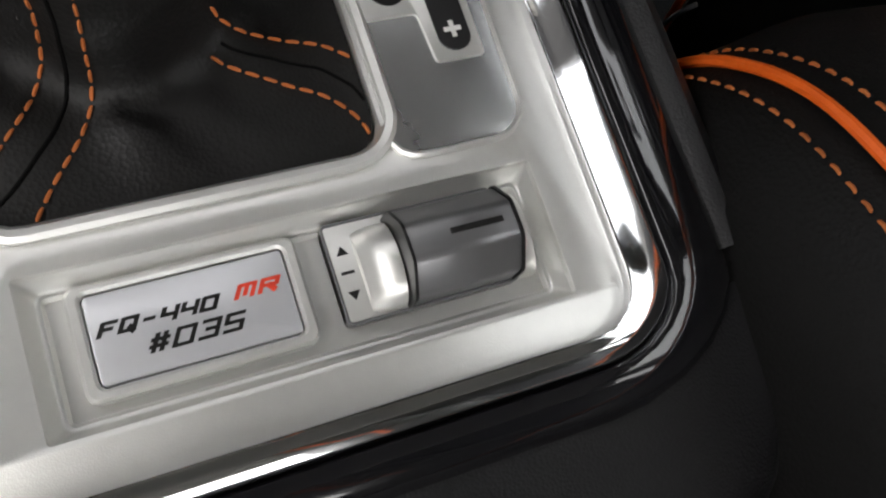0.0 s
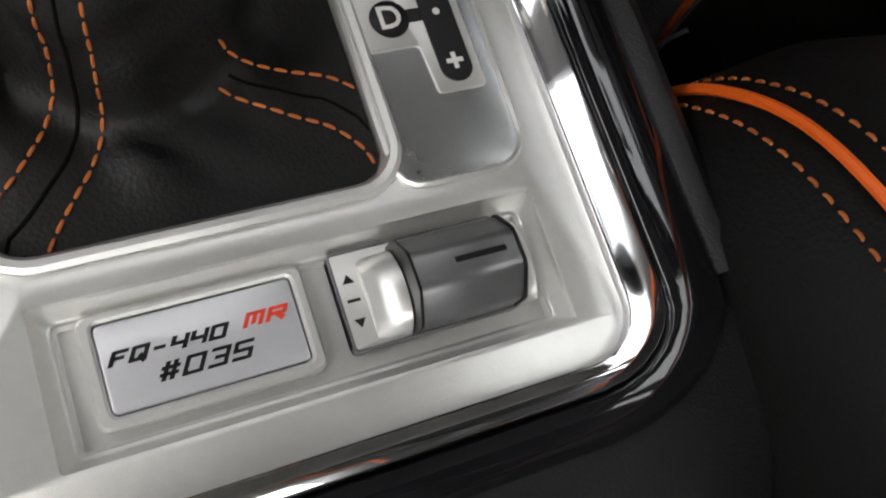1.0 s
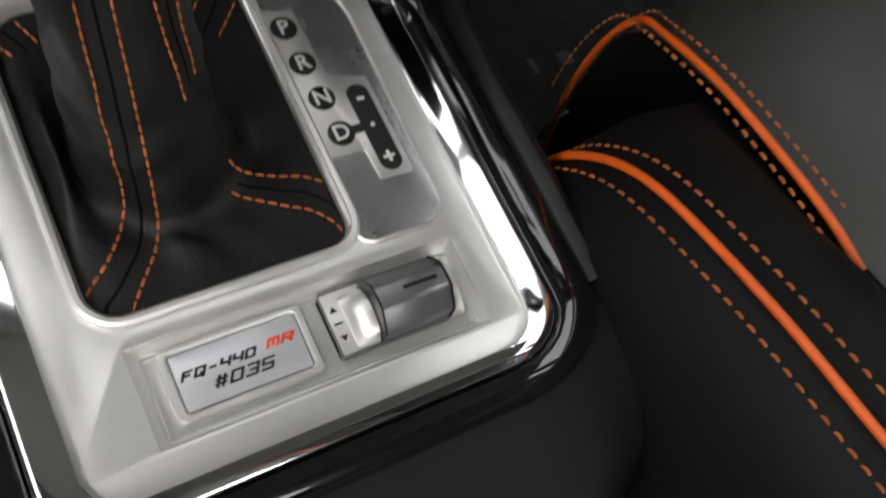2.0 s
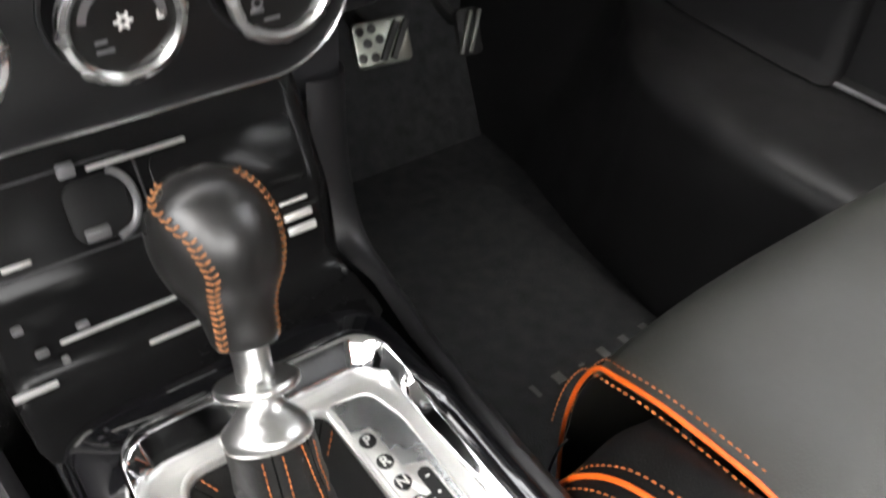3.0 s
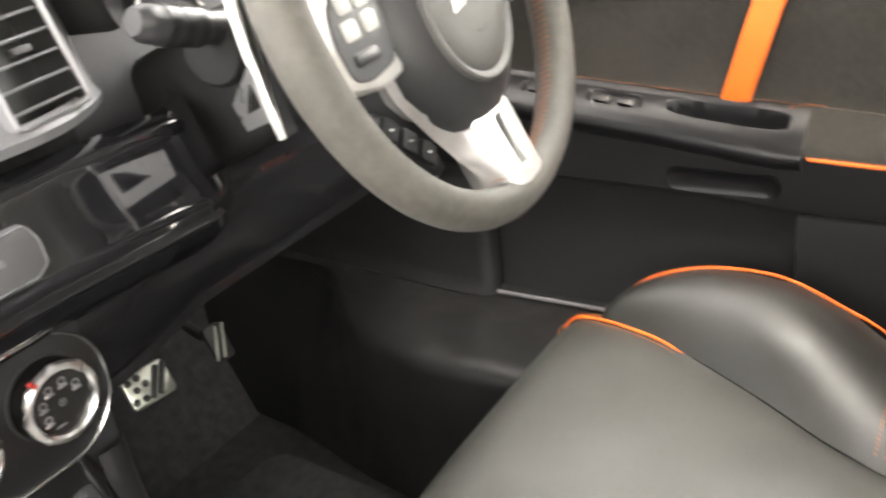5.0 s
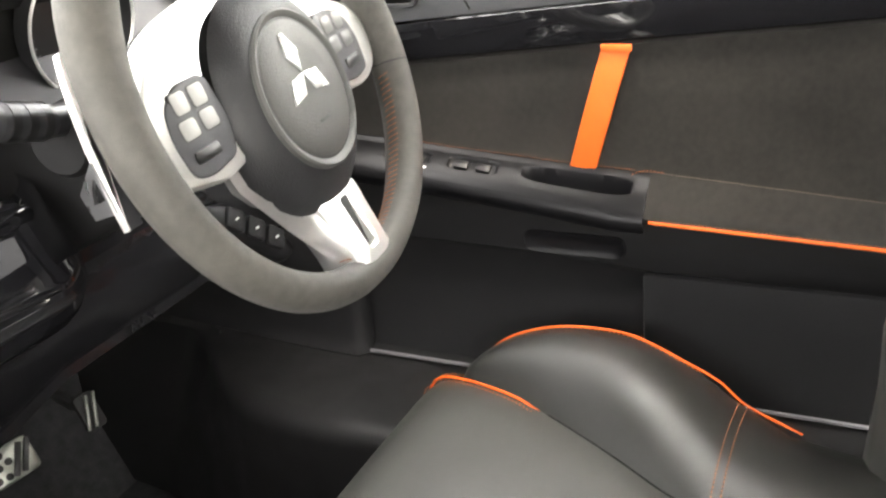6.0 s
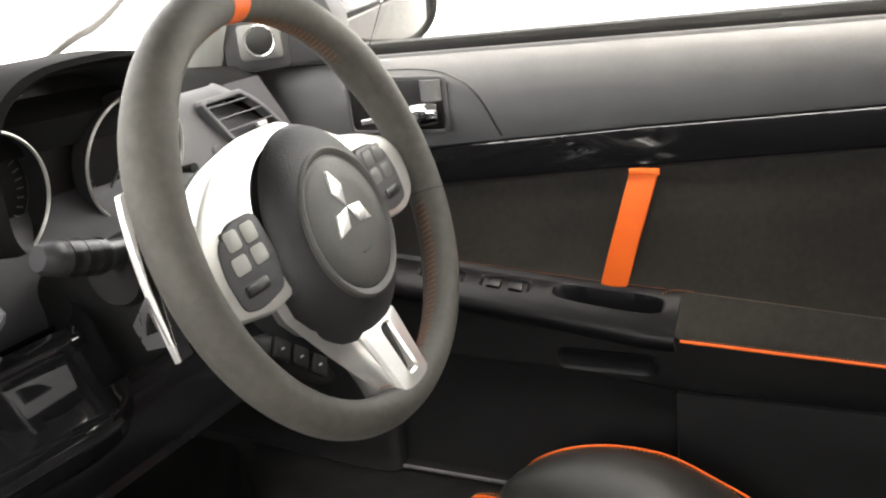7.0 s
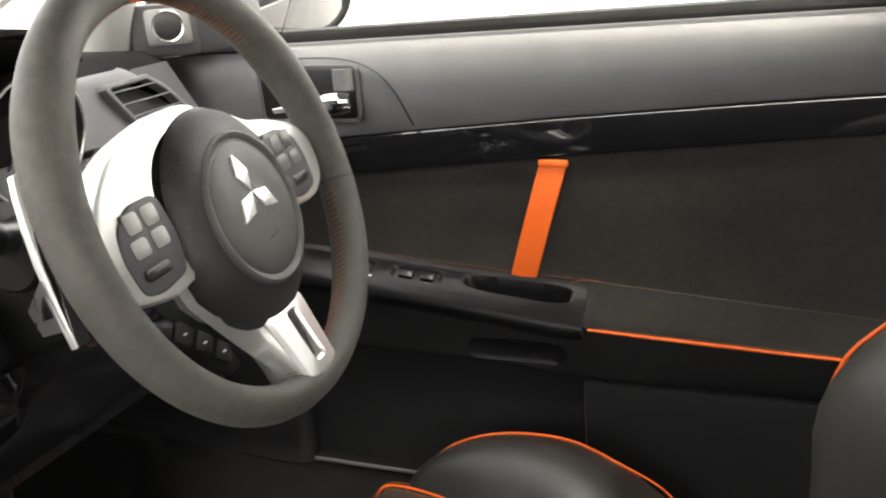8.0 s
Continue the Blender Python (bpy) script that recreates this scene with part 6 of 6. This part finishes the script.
part("pocket_end", sheet([[(0.7200, -0.0195, LOW(-0.02)), (0.6948, -0.0195, LOW(-0.02) - 0.003)], [(0.7200, -0.0195, 0.21), (0.6910, -0.0195, 0.21)]]), PLASTIC_GREY, door)
part("lower_edge", tube([(0.6880, y, 0.2075) for y in (0.352, 0.20, -0.05, -0.5)], 0.0026, 6), FASCIA, door, "grey lower trim edge")
# strap
srow = []
for t in np.linspace(0, 1, 14):
    yc, z = lerp(0.0122, 0.0600, t), lerp(0.6035, 0.4500, t)
    x = 0.7285 - 0.0035 * math.sin(math.pi * t)
    srow.append([(x + 0.0022, yc + 0.0158, z), (x, yc + 0.0150, z), (x - 0.0008, yc, z), (x, yc - 0.0150, z), (x + 0.0022, yc - 0.0158, z)])
part("pull_strap", sheet(srow), ORANGE, door, "orange leather door strap")
part("strap_fold", box(0.7262, -0.0040, 0.5975, 0.7292, 0.0290, 0.6050, 0.001), ORANGE, door)
# inner handle with its surround
hs = roundpoly([(0.372, 0.650), (0.236, 0.649), (0.2345, 0.7165), (0.372, 0.7200)][::-1], 0.012, 5)
hi = inset(hs, 0.005)
hb = band(hs, hi, 0, 0.004, 0.001)
for v in hb.verts:
    y, z, h = v.co
    v.co = (0.7235 - h, y, z)
part("handle_surround", hb, PLASTIC_GREY, door)
part("handle_recess", prism(hi, "x", 0.7235, 0.7215, 0.0005), BLACK, door)
part("door_handle", tube(spline([(0.717, 0.352, 0.6655), (0.712, 0.309, 0.6712), (0.708, 0.285, 0.6725), (0.706, 0.262, 0.6745), (0.709, 0.2430, 0.6750)], 16), [0.0035, 0.0036, 0.0037, 0.0038, 0.0040, 0.0044, 0.0052, 0.0064, 0.0080, 0.0098, 0.0114, 0.0124, 0.0128, 0.0128, 0.0124, 0.0105], 14, flat=0.50, side=(1, 0, 0)), CHROME, door, "chrome inner door handle")
part("lock_lever", moved(loft([[(-0.0085 * math.cos(a) + 0.001, 0.0135 * math.sin(a), z) for a in np.linspace(-1.5, 1.5, 13)] for z in (-0.012, -0.010, 0.010, 0.012)], closed=True, cap0=True, cap1=True), Matrix.Translation((0.7195, 0.2545, 0.7005))), DOOR_PAD, door)
# seam of the upper pad
seam_pts = spline([(0.7235, 0.365, 0.7255), (0.7228, 0.27, 0.7248), (0.7225, 0.225, 0.7140), (0.7232, 0.197, 0.690), (0.7272, 0.175, 0.6440)], 30)
part("pad_seam", tube(seam_pts, 0.0011, 6), BLACK, door)
part("door_inner", box(0.742, Y1, 0.19, 0.80, Y0, 0.735, 0.004), PLASTIC, door)
glass = part("window_pane", loft([[(x, 0.36, 0.735), (x, -0.40, 0.735), (x - 0.135, -0.42, 1.10), (x - 0.135, 0.10, 1.10)] for x in (0.756, 0.760)], cap0=True, cap1=True), GLASS, door)
glass.visible_shadow = False
# sail panel with its small round speaker
sail = thing("tweeter_panel", (0.70, 0.47, 0.76), "black corner panel with a round silver speaker", "speaker panel")
part("panel", prism(roundpoly([(0.575, 0.735), (0.365, 0.738), (0.370, 0.80), (0.40, 0.86), (0.52, 0.80)][::-1], 0.010, 3), "x", 0.745, 0.715, 0.006), PLASTIC, sail)
TW = Matrix.Translation((0.700, 0.4700, 0.7735)) @ Matrix.Rotation(radians(-62), 4, "Z") @ Matrix.Rotation(radians(90), 4, "X")
part("housing", moved(slab(rrect(-0.046, -0.036, 0.036, 0.026, 0.008, 4), -0.025, 0.003, 0.003), TW), PLASTIC, sail)
part("bright_ring", moved(lathe([(0.0165, 0.003), (0.0195, 0.0055), (0.0185, 0.0070), (0.0160, 0.0060), (0.0155, 0.003)], 40, cap0=False, cap1=False), TW), SILVER_DARK, sail)
part("plate", moved(slab(rrect(-0.0270, -0.0225, 0.0270, 0.0205, 0.006, 4), 0.0, 0.0052, 0.0015), TW), SPEAKER_SILVER, sail, "silver speaker plate")
part("grille", moved(lathe([(0.0172, 0.002), (0.0172, 0.0060), (0.0140, 0.0068), (0.0050, 0.0070)], 40), TW), BLACK, sail)
# outside mirror
mir = thing("door_mirror", (0.93, 0.44, 0.75), "black outside door mirror with a dark rim", "door mirror")
mo = roundpoly([(-0.072, -0.050), (0.040, -0.066), (0.078, -0.030), (0.080, 0.050), (-0.078, 0.070)], 0.026, 6)
MM = Matrix.Translation((0.935, 0.430, 0.792)) @ Matrix.Rotation(radians(-46), 4, "Z") @ Matrix.Rotation(radians(90), 4, "X")
part("shell", moved(loft([up(inset(mo, 0.006), 0.004), up(inset(mo, 0.001), 0.003), up(mo, -0.004), up(inset(mo, 0.006), -0.040), up(inset(mo, 0.025), -0.080)], cap1=True), MM), PLASTIC, mir)
part("rim", moved(band(inset(mo, -0.001), inset(mo, 0.009), -0.006, 0.0050, 0.002), MM), TRIM_BLACK, mir)
part("glass", moved(slab(inset(mo, 0.008), -0.002, 0.0015, 0.0008), MM), MIRROR, mir, "mirror glass")
part("foot", box(0.765, 0.44, 0.738, 0.84, 0.49, 0.765, 0.008), PLASTIC, mir)

# ---- driver's seat ----
seat = thing("driver_seat", (0.355, -0.05, 0.0), "black leather sports seat with orange piping and stitching", "seat")
SX = 0.355
HALF = table([(0.20, 0.193), (0.171, 0.192), (0.098, 0.178), (0.030, 0.152), (-0.041, 0.117), (-0.10, 0.085), (-0.15, 0.068), (-0.35, 0.064)])
CR = [(0.185, 0.10), (0.190, 0.18), (0.189, 0.235), (0.184, 0.262), (0.174, 0.279), (0.156, 0.288), (0.120, 0.292), (0.03, 0.292), (-0.10, 0.280), (-0.22, 0.262), (-0.34, 0.250)]
HALF_L = table([(0.20, 0.178), (0.178, 0.178), (0.165, 0.184), (0.148, 0.190), (0.055, 0.192), (0.00, 0.186), (-0.06, 0.160), (-0.12, 0.145), (-0.35, 0.140)])
SAG = table([(0.04, 0.0), (0.12, 0.004), (0.156, 0.011), (0.174, 0.0155), (0.184, 0.018), (0.20, 0.018)])
cpts = spline([(y, z, 0) for y, z in CR], 46)
rows = []
for p in cpts:
    row = []
    for u in np.linspace(-1, 1, 21):
        w = HALF(p.x) if u > 0 else HALF_L(p.x)
        dome = 0.006 * (1 - u * u) if p.y > 0.2 else 0.004 * (1 - u * u)
        edge_roll = 0.008 * max(0, abs(u) - 0.86) / 0.14
        row.append((SX + u * w, p.x + (dome if p.y < 0.27 else 0) - edge_roll * 0.3, p.y + (dome * 0.5 if p.y >= 0.27 else 0) - edge_roll * 0.5 - (SAG(p.x) * max(0, -u) ** 3 * min(1, max(0, (p.y - 0.16) / 0.06))) + (0.0011 * math.sin(21 * u * w + 1.7 * math.sin(19 * p.x)) * math.sin(24 * p.x + 2.1 * u) * (1 - u * u) if p.x < 0.15 else 0)))
    rows.append(row)
part("cushion", sheet(rows), SEAT, seat, "grey-black leather seat cushion", 80)
CZ = table([(p.x, p.y) for p in cpts[16:]])


def crest_x(y):
    return 0.236 + 0.006 * math.cos(y * 8)


CREST_R = table([(0.168, 0.14), (0.160, 0.20), (0.150, 0.245), (0.140, 0.270), (0.125, 0.296), (0.112, 0.310), (0.085, 0.324), (0.050, 0.335), (0.010, 0.339), (-0.035, 0.335), (-0.060, 0.327), (-0.085, 0.3145), (-0.12, 0.2955), (-0.148, 0.270), (-0.20, 0.245), (-0.34, 0.235)])
CREST_L = table([(0.168, 0.12), (0.158, 0.17), (0.150, 0.205), (0.140, 0.237), (0.130, 0.258), (0.118, 0.273), (0.100, 0.286), (0.064, 0.298), (0.026, 0.306), (-0.035, 0.309), (-0.09, 0.305), (-0.149, 0.29), (-0.34, 0.27)])
for sx in (-1, 1):
    CREST, WIDE = (CREST_R, HALF) if sx > 0 else (CREST_L, HALF_L)
    brow = []
    for y in [0.170, 0.167, 0.162, 0.155, 0.146, 0.136, 0.125, 0.11, 0.09, 0.07, 0.045, 0.02, -0.01, -0.04, -0.07, -0.10, -0.14, -0.19, -0.26, -0.34]:
        zc = CREST(y)
        xi, zi = WIDE(y) - 0.004, min(CZ(min(y, 0.15)) - (0.010 if sx > 0 else 0.006 + 0.009 * min(1, max(0, (y - 0.02) / 0.05)) + SAG(y)), zc + 0.01)
        xc = crest_x(y)
        sec = []
        for t in np.linspace(0, 1, 9):
            x, z = lerp(xi, xc, t), lerp(zi, zc, t)
            bulge = (0.018 if sx > 0 else 0.009) * math.sin(math.pi * t)
            sec.append((SX + sx * (x - bulge * 0.3), y, z + bulge))
        for dx, dz in ((0.008, -0.006), (0.020, -0.024), (0.028, -0.06), (0.026, -0.13), (0.022, -0.20)):
            sec.append((SX + sx * (xc + dx), y, max(zc + dz, 0.06)))
        brow.append(sec)
    # left bolster far darker than the right: shade of the console gap in its colour
    bl = part("bolster", sheet(brow), SHADED_BOLSTER if sx < 0 else SIDE_LEATHER, seat, "rounded black leather side bolster", 80)
    part("bolster_front", sheet([[Vector(p) for p in brow[0]], [(p[0], p[1] - 0.02, p[2] - 0.03) for p in brow[0]]]), SHADED_BOLSTER, bl)
    run = spline([(SX + sx * (crest_x(y) + 0.002), y, CREST(y) + 0.001) for y in (0.166, 0.160, 0.150, 0.140, 0.125, 0.100, 0.060, 0.015, -0.035)] + ([(SX + 0.242, -0.085, 0.3160), (SX + 0.243, -0.12, 0.2970), (SX + 0.245, -0.148, 0.2715), (SX + 0.248, -0.20, 0.246)] if sx > 0 else [(SX - 0.252, -0.09, 0.300), (SX - 0.262, -0.149, 0.253), (SX - 0.268, -0.20, 0.223)]), 90)
    part("piping", tube(run, 0.0015 if sx < 0 else 0.0012, 8), ORANGE, bl, "orange piping")
    for off, dz in ((-0.0075, 0.0040), (0.0070, -0.0030)):
        part("stitching", stitches([(p.x + sx * off, p.y, p.z + dz - 0.002) for p in run[4:70]], 0.0050, 0.0005, Vector((0, 0, 0.0007)), gap=0.42), THREAD, bl)
    # piping between cushion and bolster
    zr = [(SX + sx * (WIDE(y) + 0.001), y, z - (SAG(y) * min(1, max(0, (z - 0.16) / 0.06)) if sx < 0 else 0)) for y, z in ((0.186, 0.150), (0.190, 0.20), (0.189, 0.235), (0.184, 0.260), (0.174, 0.278), (0.156, 0.287), (0.12, 0.2905), (0.07, 0.2915), (0.035 if sx > 0 else 0.046, 0.287))]
    run = spline(zr, 70)
    part("piping", tube(run, 0.0015, 8), ORANGE, seat, "orange piping")
    for off in (-0.0088, 0.0080):
        part("stitching", stitches([(p.x + sx * off, p.y + (0.003 if p.z < 0.27 else 0), p.z + (0.001 if off * sx < 0 else -0.0015)) for p in run[14:70]], 0.0050, 0.00055, Vector((0, 0.0003, 0.0006)), gap=0.42), THREAD, seat)
    if sx > 0:
        for f in (0.0, 0.16):
            line = [Vector(a).lerp(Vector(b), f) + Vector((0, 0, 0.0006)) for a, b in zip(brow[16][1:11], brow[17][1:11])]
            part("stitching", stitches(spline(line, 30), 0.0048, 0.0006, Vector((0, 0, 0.0006)), gap=0.35), THREAD_DULL, bl)
# black tube sunk in the fold beside the cushion, standing in for its shade
for sx, wide in ((1, HALF), (-1, HALF_L)):
    part("crease", tube([(SX + sx * (wide(y) + 0.0005), y, CZ(y) - 0.0060) for y in np.linspace(0.03, -0.33, 24)], 0.0030, 8), SEAM_SHADE, seat)
part("base", box(0.14, -0.30, 0.0, 0.57, 0.15, 0.20, 0.03), PLASTIC, seat)
# backrest with a protruding side bolster
# the last two points are unseen, added to block daylight mirrored in the gloss band
BK = [(-0.255, 0.24), (-0.262, 0.33), (-0.263, 0.40), (-0.283, 0.453), (-0.317, 0.490), (-0.36, 0.54), (-0.395, 0.62), (-0.42, 0.72), (-0.45, 0.82), (-0.485, 0.93), (-0.53, 1.02)]
for sx in (-1, 1):
    rws = []
    for p in spline([(y, z, 0) for y, z in BK], 30):
        rws.append([(SX + sx * 0.15, p.x - 0.07, p.y), (SX + sx * 0.175, p.x - 0.030, p.y), (SX + sx * 0.205, p.x - 0.006, p.y), (SX + sx * 0.235, p.x, p.y), (SX + sx * 0.262, p.x - 0.010, p.y), (SX + sx * 0.275, p.x - 0.04, p.y), (SX + sx * 0.278, p.x - 0.12, p.y)])
    bb = part("back_bolster", sheet(rws), SEAT, seat, "black leather backrest bolster", 80)
    part("piping", tube(spline([(SX + sx * 0.262, y - 0.006, z) for y, z in BK[2:]], 40), 0.002, 8), ORANGE, bb)
part("backrest", moved(box(-0.175, -0.05, 0.0, 0.175, 0.05, 0.74, 0.03, 3), Matrix.Translation((SX, -0.39, 0.27)) @ Matrix.Rotation(radians(14), 4, "X")), LEATHER, seat)

# ---- floor mat and cable ----
mat_thing = thing("floor_mat", (0.33, 0.20, 0.0), "black carpet floor mat with pale lettering along its rear", "floor mat")
mat_loop = roundpoly([(0.150, -0.02), (0.486, -0.02), (0.484, 0.36), (0.500, 0.62), (0.165, 0.66)], 0.03, 4)
part("carpet", slab(mat_loop, -0.004, 0.004, 0.002), CARPET, mat_thing)
for k, (w, h) in enumerate(((0.005, 0.014), (0.011, 0.012), (0.006, 0.003), (0.009, 0.013), (0.009, 0.013), (0.010, 0.013))):
    part("lettering", box(0.316 + 0.0292 * k - w / 2, 0.3375 - h / 2, 0.0035, 0.316 + 0.0292 * k + w / 2, 0.3375 + h / 2, 0.0052, 0.0004, 1), KEY_DARK, mat_thing, "pale stitched letter bar")
cable = thing("seat_cable", (0.155, 0.176, 0.06), "thin grey cable looped beside the seat front", "cable")
part("wire", tube(spline([(0.150, 0.150, 0.030), (0.148, 0.172, 0.110), (0.1500, 0.1745, 0.165), (0.1510, 0.1745, 0.190), (0.1545, 0.1735, 0.207), (0.1590, 0.1720, 0.214)], 30), 0.0009, 6), FASCIA, cable)

# ---- pedals ----
def pedal(name, at, w, h, tilt, turn_z, label, studs, ribs, pad_mat, rib_mat, rw):
    p = thing(name, at, label, "pedal", "drilled metal pedals")
    m = Matrix.Translation(at) @ Matrix.Rotation(radians(turn_z), 4, "Z") @ Matrix.Rotation(radians(tilt), 4, "X")
    part("pad", moved(slab(rrect(-w / 2, -h / 2, w / 2, h / 2, 0.006, 4), -0.006, 0.0, 0.002), m), pad_mat, p)
    for x, y in studs:
        part("stud", moved(moved(lathe([(0.0042, 0), (0.0042, 0.0012), (0.0030, 0.0018)], 14), Matrix.Translation((x, y, 0))), m), RUBBER, p)
    for x, s in ribs:
        part("rib", moved(moved(box(-rw, -h * 0.46, 0.0, rw, h * 0.46, 0.004, 0.001), Matrix.Translation((x, 0, 0)) @ Matrix.Rotation(radians(s), 4, "Z")), m), rib_mat, p)
    part("arm", tube(spline([m @ Vector((0, h * 0.2, -0.008)), m @ Vector((0, h * 0.5, -0.05)), m @ Vector((0, h * 0.9 + 0.08, -0.14))], 8), 0.008, 8), RUBBER, p)


pedal("brake_pedal", (0.300, 0.566, 0.2590), 0.054, 0.040, 62, -8, "drilled bright metal brake pedal", [(-0.021, 0.012), (-0.009, 0.013), (-0.015, 0.001), (-0.003, 0.003), (-0.022, -0.011), (-0.010, -0.012)], [(0.006, -32), (0.016, -32)], PEDAL, RUBBER, 0.0030)
pedal("accelerator_pedal", (0.494, 0.676, 0.174), 0.030, 0.052, 66, -6, "narrow bright metal accelerator pedal", [(-0.009, -0.020), (0.003, -0.021)], [(-0.006, -24), (0.006, -24)], RUBBER, PEDAL, 0.0022)

# ---- wiper on the windscreen ----
wiper = thing("windscreen_wiper", (0.85, 0.95, 0.78), "black windscreen wiper resting on the glass", "wiper")
part("blade", tube(spline([(0.780, 1.00, 0.733), (0.800, 0.985, 0.755), (0.845, 0.95, 0.788), (0.896, 0.95, 0.802), (0.962, 0.95, 0.836), (1.02, 0.95, 0.875)], 20), [0.004 + 0.003 * math.sin(math.pi * k / 19) for k in range(20)], 8, flat=0.6, side=(0, 1, 0)), RUBBER, wiper)
